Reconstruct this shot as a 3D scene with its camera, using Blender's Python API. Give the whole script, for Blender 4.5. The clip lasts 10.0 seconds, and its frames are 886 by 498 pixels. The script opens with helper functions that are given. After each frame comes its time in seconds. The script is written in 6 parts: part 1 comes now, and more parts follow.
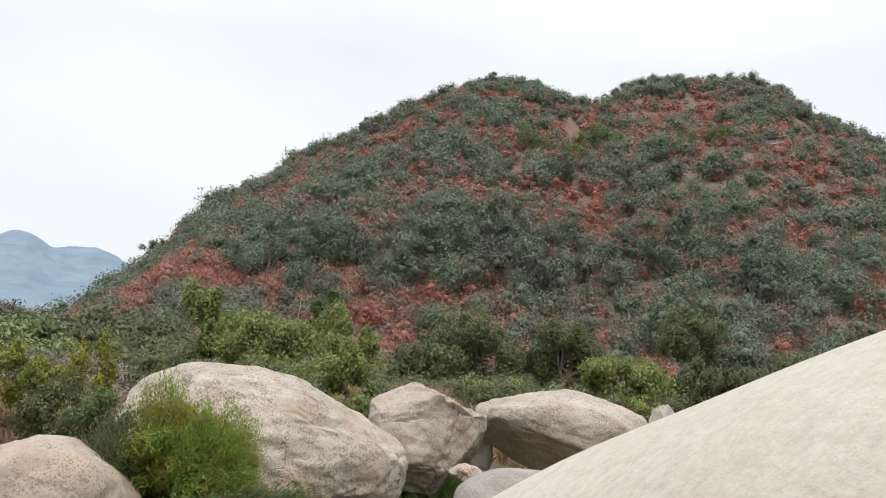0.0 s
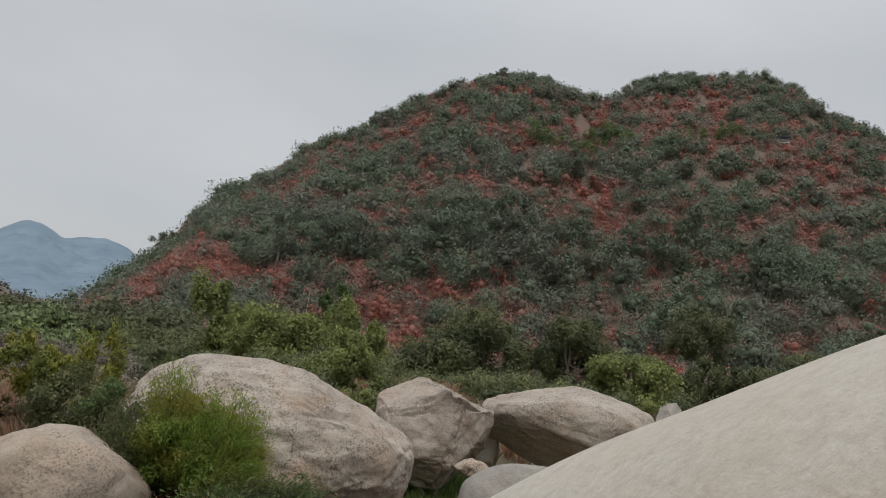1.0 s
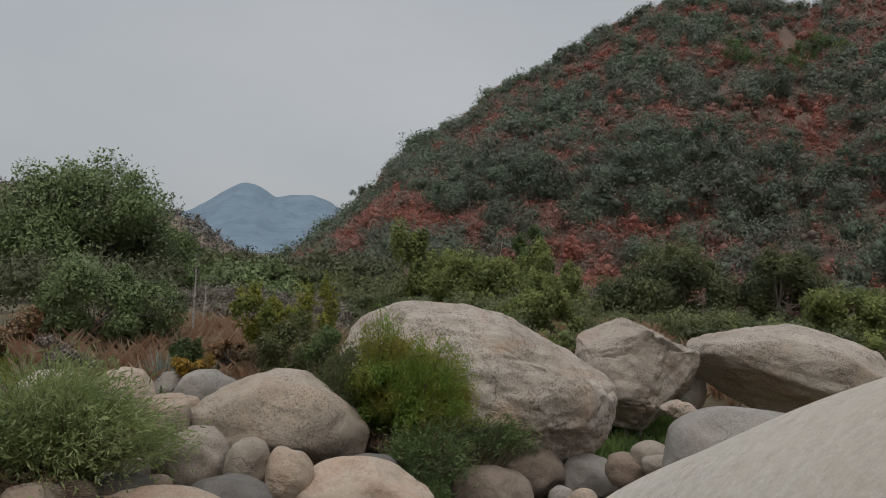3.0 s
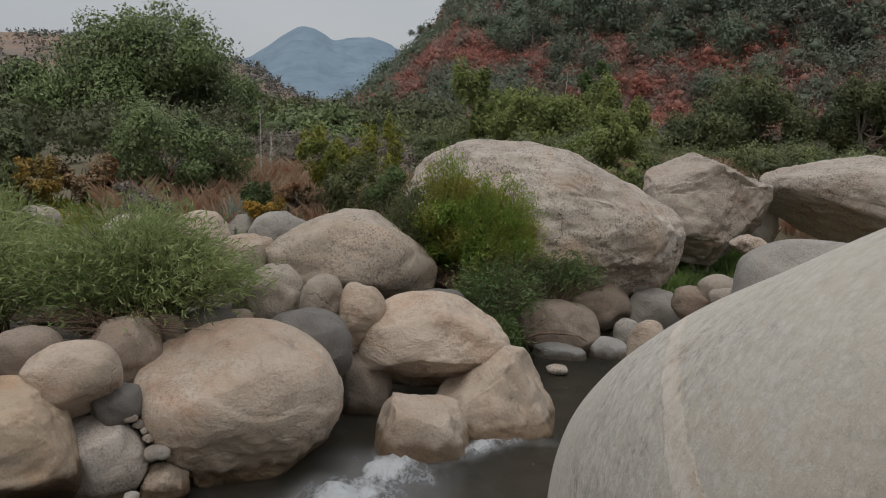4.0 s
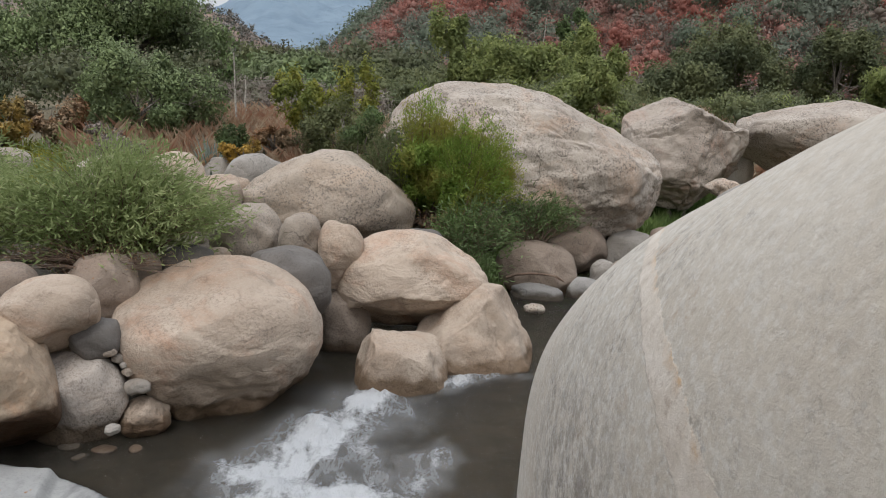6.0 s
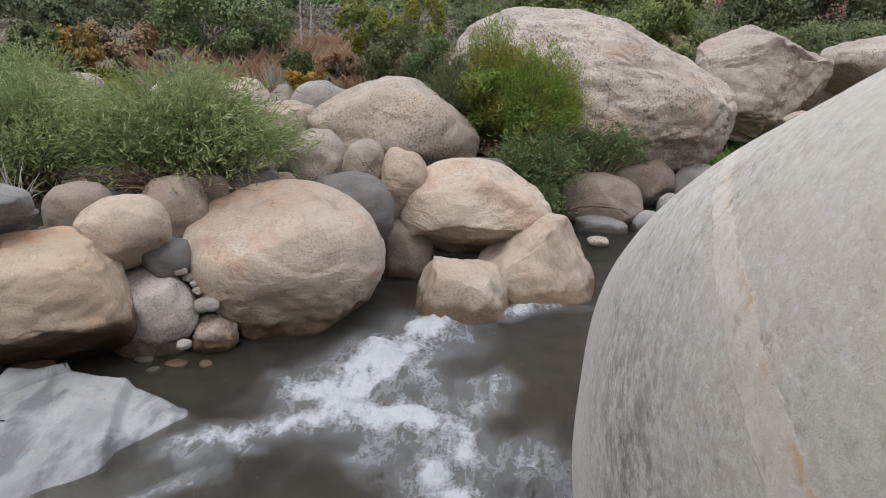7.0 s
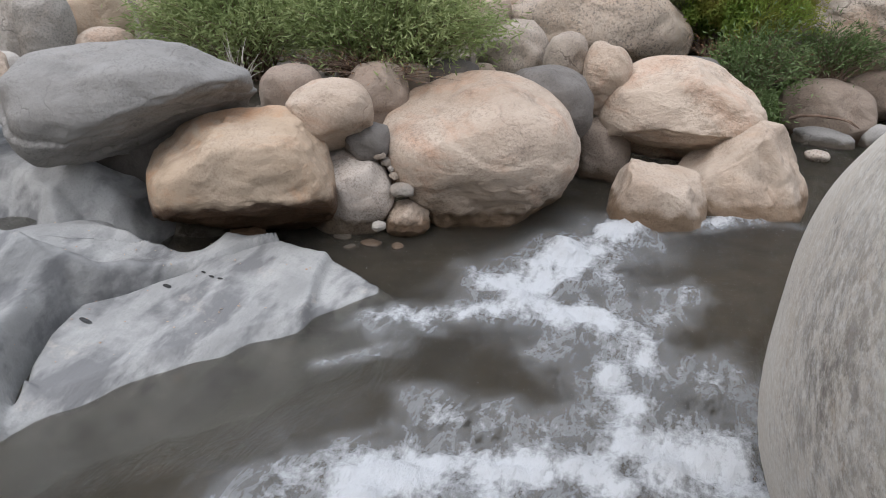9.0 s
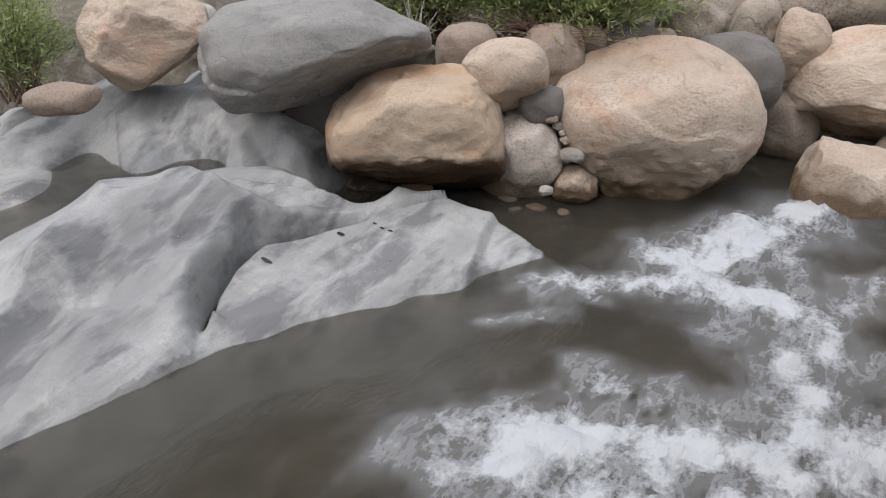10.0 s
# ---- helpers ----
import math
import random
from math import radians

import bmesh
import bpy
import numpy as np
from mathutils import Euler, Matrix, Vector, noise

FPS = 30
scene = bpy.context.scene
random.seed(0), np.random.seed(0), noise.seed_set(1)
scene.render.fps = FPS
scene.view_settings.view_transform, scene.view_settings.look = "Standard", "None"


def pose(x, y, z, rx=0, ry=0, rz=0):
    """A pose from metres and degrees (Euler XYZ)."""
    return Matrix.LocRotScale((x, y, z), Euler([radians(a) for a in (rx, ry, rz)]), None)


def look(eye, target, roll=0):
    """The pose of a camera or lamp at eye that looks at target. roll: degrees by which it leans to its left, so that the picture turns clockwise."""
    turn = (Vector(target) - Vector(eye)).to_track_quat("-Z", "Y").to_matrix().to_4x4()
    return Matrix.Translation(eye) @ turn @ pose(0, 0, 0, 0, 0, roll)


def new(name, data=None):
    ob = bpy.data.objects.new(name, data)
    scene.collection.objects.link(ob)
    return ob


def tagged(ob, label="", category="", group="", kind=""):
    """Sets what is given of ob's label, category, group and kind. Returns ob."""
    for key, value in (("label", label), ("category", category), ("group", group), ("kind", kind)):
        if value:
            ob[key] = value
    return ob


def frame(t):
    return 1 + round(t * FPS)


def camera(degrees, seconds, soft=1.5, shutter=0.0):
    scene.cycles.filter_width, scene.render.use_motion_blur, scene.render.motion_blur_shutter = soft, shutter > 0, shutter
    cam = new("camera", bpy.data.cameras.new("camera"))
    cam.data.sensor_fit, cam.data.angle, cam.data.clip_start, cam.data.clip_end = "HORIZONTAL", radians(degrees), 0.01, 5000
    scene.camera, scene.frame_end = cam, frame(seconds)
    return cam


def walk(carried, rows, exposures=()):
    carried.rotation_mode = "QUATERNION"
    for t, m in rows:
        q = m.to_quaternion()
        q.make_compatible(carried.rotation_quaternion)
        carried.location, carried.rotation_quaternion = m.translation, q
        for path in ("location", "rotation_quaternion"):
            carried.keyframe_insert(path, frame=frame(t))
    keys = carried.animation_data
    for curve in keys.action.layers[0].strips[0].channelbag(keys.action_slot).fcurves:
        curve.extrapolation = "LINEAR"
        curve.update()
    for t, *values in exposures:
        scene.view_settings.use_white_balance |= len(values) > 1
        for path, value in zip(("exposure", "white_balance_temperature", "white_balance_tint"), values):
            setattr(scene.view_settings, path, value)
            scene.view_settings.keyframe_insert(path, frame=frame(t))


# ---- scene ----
cam = camera(59.71, 10.0, soft=1.0)
PATH = [
    (0, (0.037, -0.115, 3.131), (0.548, 1.804, 3.370), 5.14),
    (0.5, (0.030, -0.108, 3.129), (0.556, 1.807, 3.363), 5.76),
    (1, (0.034, -0.107, 3.127), (0.525, 1.819, 3.352), 5.92),
    (1.5, (0.028, -0.115, 3.116), (0.454, 1.829, 3.310), 5.29),
    (2, (0.035, -0.079, 3.118), (0.343, 1.891, 3.269), 4.53),
    (3.3, (0.002, -0.071, 3.160), (-0.061, 1.927, 3.088), 3.49),
    (3.5, (-0.003, -0.047, 3.137), (-0.108, 1.943, 2.967), 3.10),
    (4, (-0.002, -0.010, 3.090), (-0.123, 1.950, 2.713), 2.14),
    (4.5, (0.000, 0.000, 3.060), (-0.097, 1.945, 2.603), 2.09),
    (5, (-0.004, -0.015, 3.041), (-0.081, 1.934, 2.600), 2.31),
    (5.2, (-0.000, -0.019, 3.029), (-0.045, 1.933, 2.595), 2.35),
    (6.3, (-0.010, -0.054, 2.919), (-0.085, 1.869, 2.373), 2.56),
    (6.5, (-0.011, -0.053, 2.906), (-0.142, 1.854, 2.318), 2.26),
    (7, (-0.008, -0.035, 2.880), (-0.214, 1.841, 2.219), 2.31),
    (7.5, (-0.018, -0.038, 2.864), (-0.332, 1.809, 2.165), 1.79),
    (8, (-0.020, -0.026, 2.840), (-0.476, 1.757, 2.058), 1.14),
    (8.5, (-0.010, -0.009, 2.817), (-0.576, 1.700, 1.945), 0.87),
    (9, (-0.027, 0.001, 2.829), (-0.669, 1.661, 1.918), 1.17),
    (9.5, (-0.079, -0.005, 2.799), (-0.827, 1.586, 1.846), 0.64),
    (10, (-0.210, -0.080, 2.763), (-1.152, 1.385, 1.780), -0.01),
]
EXPOSURES = [(0.0, 0.92, 6500, 10), (0.5, 0.41, 6500, 10), (1.0, 0.11, 6500, 10), (2.0, -0.12, 6500, 10), (3.5, -0.17, 6450, 10), (4.5, 0.15, 6450, 10), (5.0, 0.30, 6400, 10), (6.5, 0.58, 6200, 12), (7.5, 0.70, 6050, 13), (9.0, 0.77, 6100, 13), (10.0, 0.76, 6300, 14)]
walk(cam, [(t, look(eye, target, roll)) for t, eye, target, roll in PATH], EXPOSURES)

# world: bright overcast, hazy sky
world = bpy.data.worlds.new("sky")
scene.world = world
world.use_nodes = True
wn, wl = world.node_tree.nodes, world.node_tree.links
wn.clear()
w_out = wn.new("ShaderNodeOutputWorld")
w_bg = wn.new("ShaderNodeBackground")
w_sky = wn.new("ShaderNodeTexSky")
w_sky.sky_type = "NISHITA"
w_sky.sun_disc = False
w_sky.sun_elevation, w_sky.sun_rotation = radians(48), radians(200)
w_sky.dust_density = 4.0
w_mul = wn.new("ShaderNodeVectorMath")
w_mul.operation = "SCALE"
w_mul.inputs["Scale"].default_value = 0.10
wl.new(w_sky.outputs[0], w_mul.inputs[0])
w_tc = wn.new("ShaderNodeTexCoord")
w_map = wn.new("ShaderNodeMapping")
w_map.inputs["Scale"].default_value = (1.0, 1.0, 2.2)
wl.new(w_tc.outputs["Generated"], w_map.inputs[0])
w_noise = wn.new("ShaderNodeTexNoise")
w_noise.inputs["Scale"].default_value = 1.6
w_noise.inputs["Detail"].default_value = 5.0
w_noise.inputs["Roughness"].default_value = 0.5
wl.new(w_map.outputs[0], w_noise.inputs["Vector"])
w_ramp = wn.new("ShaderNodeValToRGB")
w_ramp.color_ramp.elements[0].position, w_ramp.color_ramp.elements[1].position = 0.3, 0.72
w_ramp.color_ramp.elements[0].color = (0.44, 0.47, 0.50, 1)
w_ramp.color_ramp.elements[1].color = (0.56, 0.57, 0.58, 1)
wl.new(w_noise.outputs["Fac"], w_ramp.inputs[0])
w_mix = wn.new("ShaderNodeMix")
w_mix.data_type = "RGBA"
w_mix.inputs[0].default_value = 0.88
wl.new(w_mul.outputs[0], w_mix.inputs[6])
wl.new(w_ramp.outputs[0], w_mix.inputs[7])
# an overcast sky is brighter overhead than at the skyline
w_sep = wn.new("ShaderNodeSeparateXYZ")
wl.new(w_tc.outputs["Generated"], w_sep.inputs[0])
w_up = wn.new("ShaderNodeMapRange")
w_up.inputs["From Min"].default_value, w_up.inputs["From Max"].default_value = 0.35, 1.0
w_up.inputs["To Min"].default_value, w_up.inputs["To Max"].default_value = 1.0, 2.1
wl.new(w_sep.outputs["Z"], w_up.inputs["Value"])
w_over = wn.new("ShaderNodeVectorMath")
w_over.operation = "SCALE"
wl.new(w_mix.outputs[2], w_over.inputs[0])
wl.new(w_up.outputs[0], w_over.inputs["Scale"])
wl.new(w_over.outputs[0], w_bg.inputs["Color"])
w_bg.inputs["Strength"].default_value = 1.0
wl.new(w_bg.outputs[0], w_out.inputs[0])

sun = new("sun", bpy.data.lights.new("sun", "SUN"))
sun.data.energy, sun.data.angle, sun.data.color = 0.95, radians(36), (1.0, 0.95, 0.88)
sun.matrix_world = look((-5, -7, 30), (0, 6, 0))

# ---- materials ----
def tree_of(name):
    m = bpy.data.materials.new(name)
    m.use_nodes = True
    n, l = m.node_tree.nodes, m.node_tree.links
    n.clear()
    out = n.new("ShaderNodeOutputMaterial")
    return m, n, l, out


def mixed(n, l, fac, a, b, blend="MIX"):
    x = n.new("ShaderNodeMix")
    x.data_type, x.blend_type = "RGBA", blend
    for sock, v in ((x.inputs[0], fac), (x.inputs[6], a), (x.inputs[7], b)):
        if hasattr(v, "is_output"):
            l.new(v, sock)
        elif isinstance(v, (int, float)):
            sock.default_value = v
        else:
            sock.default_value = (*v, 1)
    return x.outputs[2]


def noised(n, l, vec, scale, detail=4.0, rough=0.55, lo=0.35, hi=0.65, distort=0.0):
    t = n.new("ShaderNodeTexNoise")
    t.inputs["Scale"].default_value, t.inputs["Detail"].default_value = scale, detail
    t.inputs["Roughness"].default_value, t.inputs["Distortion"].default_value = rough, distort
    l.new(vec, t.inputs["Vector"])
    r = n.new("ShaderNodeMapRange")
    r.inputs["From Min"].default_value, r.inputs["From Max"].default_value = lo, hi
    l.new(t.outputs["Fac"], r.inputs["Value"])
    return r.outputs[0]


def maths(n, l, op, a, b):
    x = n.new("ShaderNodeMath")
    x.operation, x.use_clamp = op, op in ("MULTIPLY", "ADD")
    for sock, v in ((x.inputs[0], a), (x.inputs[1], b)):
        if hasattr(v, "is_output"):
            l.new(v, sock)
        else:
            sock.default_value = v
    return x.outputs[0]


def stone(name, base, pale, dark, stain, speck=0.5, veins=0.0, wet=0.0, bump=0.5, rough=0.85, stain_amount=0.5, cracks=1.3, grain=55.0, crumb=0.53, split=0.55, stretch=None, band_tone=(0.46, 0.40, 0.33), pits=1.0, stain_scale=1.1):
    """River stone: mottled colour, mineral specks, rusty stains, a darker band low down, dampened at the waterline,
    where wet gives its height.
    """
    m, n, l, out = tree_of(name)
    tc = n.new("ShaderNodeTexCoord")
    info = n.new("ShaderNodeObjectInfo")
    off = n.new("ShaderNodeVectorMath")
    off.operation = "MULTIPLY_ADD"
    l.new(info.outputs["Random"], off.inputs[0])
    off.inputs[1].default_value = (37.0, 53.0, 71.0)
    l.new(tc.outputs["Object"], off.inputs[2])
    v = off.outputs[0]
    if stretch:
        mp = n.new("ShaderNodeMapping")
        mp.inputs["Scale"].default_value = stretch
        l.new(v, mp.inputs[0])
        v = mp.outputs[0]
    col = mixed(n, l, noised(n, l, v, 0.9, 7, 0.58, 0.34, 0.66, 0.6), base, pale)
    col = mixed(n, l, maths(n, l, "MULTIPLY", noised(n, l, v, stain_scale, 8, 0.72, 0.5, 0.70, 0.8), stain_amount), col, stain)
    col = mixed(n, l, maths(n, l, "MULTIPLY", noised(n, l, v, 2.6, 10, 0.76, 0.54, 0.70, 0.4), 0.62), col, dark)
    col = mixed(n, l, maths(n, l, "MULTIPLY", noised(n, l, v, 2.1, 10, 0.74, 0.54, 0.68, 0.5), 0.55), col, pale)
    fine = maths(n, l, "MULTIPLY", noised(n, l, v, grain, 3, 0.65, 0.50, 0.60), noised(n, l, v, 2.2, 4, 0.6, 0.36, 0.56))
    col = mixed(n, l, maths(n, l, "MULTIPLY", fine, min(1.0, speck * 0.95)), col, dark)
    flecks = noised(n, l, v, grain * 1.7, 2, 0.6, 0.52, 0.64)
    col = mixed(n, l, maths(n, l, "MULTIPLY", flecks, min(1.0, speck * 0.65)), col, pale)
    if veins:
        w = n.new("ShaderNodeTexWave")
        w.bands_direction = "DIAGONAL"
        w.inputs["Scale"].default_value, w.inputs["Distortion"].default_value = 1.3, 6.0
        w.inputs["Detail"].default_value, w.inputs["Detail Scale"].default_value = 3.0, 0.9
        l.new(v, w.inputs["Vector"])
        col = mixed(n, l, maths(n, l, "MULTIPLY", w.outputs["Fac"], veins), col, pale)
    tint = n.new("ShaderNodeHueSaturation")
    spread = n.new("ShaderNodeMapRange")
    spread.inputs["To Min"].default_value, spread.inputs["To Max"].default_value = 0.86, 1.12
    l.new(info.outputs["Random"], spread.inputs["Value"])
    l.new(spread.outputs[0], tint.inputs["Value"])
    l.new(col, tint.inputs["Color"])
    col = tint.outputs[0]
    b = n.new("ShaderNodeBsdfPrincipled")
    b.inputs["Roughness"].default_value = rough
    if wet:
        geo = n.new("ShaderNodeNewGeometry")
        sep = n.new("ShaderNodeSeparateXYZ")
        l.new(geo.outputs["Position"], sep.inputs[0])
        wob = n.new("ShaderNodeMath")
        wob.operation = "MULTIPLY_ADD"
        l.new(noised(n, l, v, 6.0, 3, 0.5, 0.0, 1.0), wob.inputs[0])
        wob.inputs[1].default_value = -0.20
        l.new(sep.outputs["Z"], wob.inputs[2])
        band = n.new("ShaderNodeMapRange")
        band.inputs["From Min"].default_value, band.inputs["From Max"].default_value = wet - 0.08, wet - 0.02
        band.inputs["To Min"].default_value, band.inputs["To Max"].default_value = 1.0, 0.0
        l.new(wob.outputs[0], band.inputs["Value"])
        band_col = mixed(n, l, 1.0, col, band_tone, "MULTIPLY")
        col = mixed(n, l, band.outputs[0], col, band_col)
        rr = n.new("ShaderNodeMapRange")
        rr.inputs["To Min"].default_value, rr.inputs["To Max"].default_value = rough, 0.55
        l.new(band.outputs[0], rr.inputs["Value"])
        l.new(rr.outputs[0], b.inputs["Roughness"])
    l.new(col, b.inputs["Base Color"])
    h1 = noised(n, l, v, 3.2, 9, crumb, 0.1, 0.9, 0.3)
    crack = n.new("ShaderNodeTexVoronoi")
    crack.feature = "DISTANCE_TO_EDGE"
    crack.inputs["Scale"].default_value = cracks
    warp = n.new("ShaderNodeTexNoise")
    warp.inputs["Scale"].default_value, warp.inputs["Detail"].default_value = 2.5, 4.0
    l.new(v, warp.inputs["Vector"])
    moved = n.new("ShaderNodeVectorMath")
    moved.operation = "MULTIPLY_ADD"
    l.new(warp.outputs["Color"], moved.inputs[0])
    moved.inputs[1].default_value = (0.9, 0.9, 0.9)
    l.new(v, moved.inputs[2])
    l.new(moved.outputs[0], crack.inputs["Vector"])
    groove = n.new("ShaderNodeMapRange")
    groove.inputs["From Min"].default_value, groove.inputs["From Max"].default_value = 0.0, 0.016
    groove.inputs["To Min"].default_value, groove.inputs["To Max"].default_value = 1.0, 0.0
    l.new(crack.outputs["Distance"], groove.inputs["Value"])
    gap = maths(n, l, "MULTIPLY", groove.outputs[0], noised(n, l, v, 1.4, 3, 0.5, 0.5, 0.68))
    col = mixed(n, l, maths(n, l, "MULTIPLY", gap, split), col, dark)
    # pits where the skin has weathered off
    holes = noised(n, l, v, 19.0, 6, 0.7, 0.54, 0.70, 0.8)
    worn = noised(n, l, v, 1.5, 4, 0.6, 0.52, 0.66, 0.6)
    dents = maths(n, l, "MULTIPLY", maths(n, l, "MULTIPLY", holes, worn), 0.5 * min(1.0, pits + 0.2))
    hair = n.new("ShaderNodeTexVoronoi")
    hair.feature = "DISTANCE_TO_EDGE"
    hair.inputs["Scale"].default_value = cracks * 2.7
    l.new(moved.outputs[0], hair.inputs["Vector"])
    line = n.new("ShaderNodeMapRange")
    line.inputs["From Min"].default_value, line.inputs["From Max"].default_value = 0.0, 0.02
    line.inputs["To Min"].default_value, line.inputs["To Max"].default_value = 0.5, 0.0
    l.new(hair.outputs["Distance"], line.inputs["Value"])
    thin_ = maths(n, l, "MULTIPLY", maths(n, l, "MULTIPLY", line.outputs[0], noised(n, l, v, 2.3, 4, 0.6, 0.52, 0.66)), min(1.0, 1.8 * split))
    col = mixed(n, l, thin_, col, dark)
    col = mixed(n, l, maths(n, l, "MULTIPLY", dents, 1.1 * pits), col, dark)
    l.new(col, b.inputs["Base Color"])
    grainy = maths(n, l, "MULTIPLY", noised(n, l, v, 48.0, 6, 0.75, 0.25, 0.75), 0.20)
    h2 = n.new("ShaderNodeMath")
    h2.operation = "SUBTRACT"
    l.new(grainy, h2.inputs[0])
    l.new(maths(n, l, "ADD", dents, maths(n, l, "MULTIPLY", gap, min(1.0, 1.8 * split))), h2.inputs[1])
    hh = n.new("ShaderNodeMath")
    hh.operation = "MULTIPLY_ADD"
    l.new(h2.outputs[0], hh.inputs[0])
    hh.inputs[1].default_value = 0.26
    l.new(h1, hh.inputs[2])
    bp = n.new("ShaderNodeBump")
    bp.inputs["Strength"].default_value, bp.inputs["Distance"].default_value = bump, 0.10
    l.new(hh.outputs[0], bp.inputs["Height"])
    l.new(bp.outputs[0], b.inputs["Normal"])
    l.new(b.outputs[0], out.inputs[0])
    return m


def leafy(name, a, b_, c, patch=0.5, through_light=0.25, rough=0.6, tuft=0.0):
    """Foliage: leaf by leaf variation and larger patches of a third colour."""
    m, n, l, out = tree_of(name)
    geo = n.new("ShaderNodeNewGeometry")
    col = mixed(n, l, geo.outputs["Random Per Island"], a, b_)
    col = mixed(n, l, noised(n, l, geo.outputs["Position"], patch, 3, 0.6, 0.42, 0.62), col, c)
    d = n.new("ShaderNodeBsdfPrincipled")
    d.inputs["Roughness"].default_value = rough
    d.inputs["Specular IOR Level"].default_value = 0.25
    l.new(col, d.inputs["Base Color"])
    if tuft:
        bp = n.new("ShaderNodeBump")
        bp.inputs["Strength"].default_value, bp.inputs["Distance"].default_value = 0.9, 0.35 / tuft
        l.new(noised(n, l, geo.outputs["Position"], tuft, 4, 0.65, 0.2, 0.8), bp.inputs["Height"])
        l.new(bp.outputs[0], d.inputs["Normal"])
    tr = n.new("ShaderNodeBsdfTranslucent")
    l.new(col, tr.inputs["Color"])
    mx = n.new("ShaderNodeMixShader")
    mx.inputs[0].default_value = through_light
    l.new(d.outputs[0], mx.inputs[1])
    l.new(tr.outputs[0], mx.inputs[2])
    l.new(mx.outputs[0], out.inputs[0])
    return m


def earth(name, a, b_, c, s1, s2, bump=0.4, dist=0.1, rough=0.95):
    m, n, l, out = tree_of(name)
    geo = n.new("ShaderNodeNewGeometry")
    p = geo.outputs["Position"]
    col = mixed(n, l, noised(n, l, p, s1, 6, 0.6), a, b_)
    col = mixed(n, l, noised(n, l, p, s2, 6, 0.65, 0.45, 0.65), col, c)
    d = n.new("ShaderNodeBsdfPrincipled")
    d.inputs["Roughness"].default_value = rough
    l.new(col, d.inputs["Base Color"])
    bp = n.new("ShaderNodeBump")
    bp.inputs["Strength"].default_value, bp.inputs["Distance"].default_value = bump, dist
    l.new(noised(n, l, p, s2 * 3, 6, 0.7, 0.1, 0.9), bp.inputs["Height"])
    l.new(bp.outputs[0], d.inputs["Normal"])
    l.new(d.outputs[0], out.inputs[0])
    return m


TAN = stone("tan_granite", (0.365, 0.282, 0.212), (0.49, 0.405, 0.325), (0.175, 0.135, 0.105), (0.40, 0.235, 0.15), 0.50, 0.0, 0.10, 0.62, stain_amount=0.85, stretch=(0.9, 0.9, 1.25), split=0.3, cracks=0.7, crumb=0.62, grain=42.0)
TAN_WET = stone("water_marked_granite", (0.385, 0.30, 0.228), (0.475, 0.395, 0.318), (0.20, 0.155, 0.12), (0.42, 0.285, 0.19), 0.42, 0.0, 0.10, 0.6, split=0.15, cracks=0.7, crumb=0.6, grain=46.0)
# its band is higher and darker, over the boulder's whole lower half
ORANGE = stone("orange_granite", (0.46, 0.345, 0.24), (0.55, 0.45, 0.345), (0.19, 0.125, 0.09), (0.50, 0.25, 0.115), 0.32, 0.0, 0.46, 0.5, stain_amount=0.8, split=0.2, cracks=0.8, crumb=0.6, band_tone=(0.21, 0.155, 0.115))
BROWN = stone("brown_stone", (0.212, 0.158, 0.119), (0.306, 0.249, 0.201), (0.111, 0.087, 0.070), (0.297, 0.174, 0.111), 0.5, 0.0, 0.06, 0.55)
GREY = stone("grey_stone", (0.288, 0.264, 0.233), (0.400, 0.369, 0.330), (0.130, 0.118, 0.106), (0.326, 0.250, 0.185), 0.5, 0.10, 0.03, 0.55, stain_amount=0.4)
GREY_TAN = stone("grey_tan_stone", (0.268, 0.222, 0.178), (0.376, 0.322, 0.266), (0.122, 0.100, 0.082), (0.394, 0.269, 0.178), 0.55, 0.0, 0.12, 0.55, stain_amount=0.5)
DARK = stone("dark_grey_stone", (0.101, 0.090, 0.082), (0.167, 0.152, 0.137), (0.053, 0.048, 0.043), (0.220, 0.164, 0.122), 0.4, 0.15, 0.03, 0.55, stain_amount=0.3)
WARM_GREY = stone("warm_grey_granite", (0.36, 0.31, 0.265), (0.47, 0.42, 0.37), (0.14, 0.12, 0.105), (0.36, 0.26, 0.19), 0.75, 0.0, 0.10, 0.55, stain_amount=0.5)
SLATE = stone("slate_grey_stone", (0.225, 0.215, 0.202), (0.33, 0.318, 0.30), (0.082, 0.078, 0.072), (0.252, 0.207, 0.167), 0.35, 0.25, 0.03, 0.5, stain_amount=0.3)
PALE = stone("pale_granite", (0.345, 0.288, 0.235), (0.49, 0.43, 0.365), (0.120, 0.098, 0.080), (0.470, 0.300, 0.192), 0.85, 0.0, 0.0, 0.8, grain=34.0, stain_amount=0.75, split=0.85, cracks=0.9)
BROKEN = stone("broken_granite", (0.275, 0.228, 0.186), (0.40, 0.345, 0.29), (0.10, 0.085, 0.072), (0.33, 0.185, 0.125), 0.7, 0.0, 0.0, 0.7, stain_amount=0.8, split=0.6, cracks=0.8, grain=34.0)
SPECKLED = stone("speckled_granite", (0.35, 0.285, 0.22), (0.44, 0.37, 0.30), (0.104, 0.092, 0.080), (0.416, 0.272, 0.165), 0.75, 0.0, 0.0, 0.7, grain=38.0, split=0.3, pits=0.2)
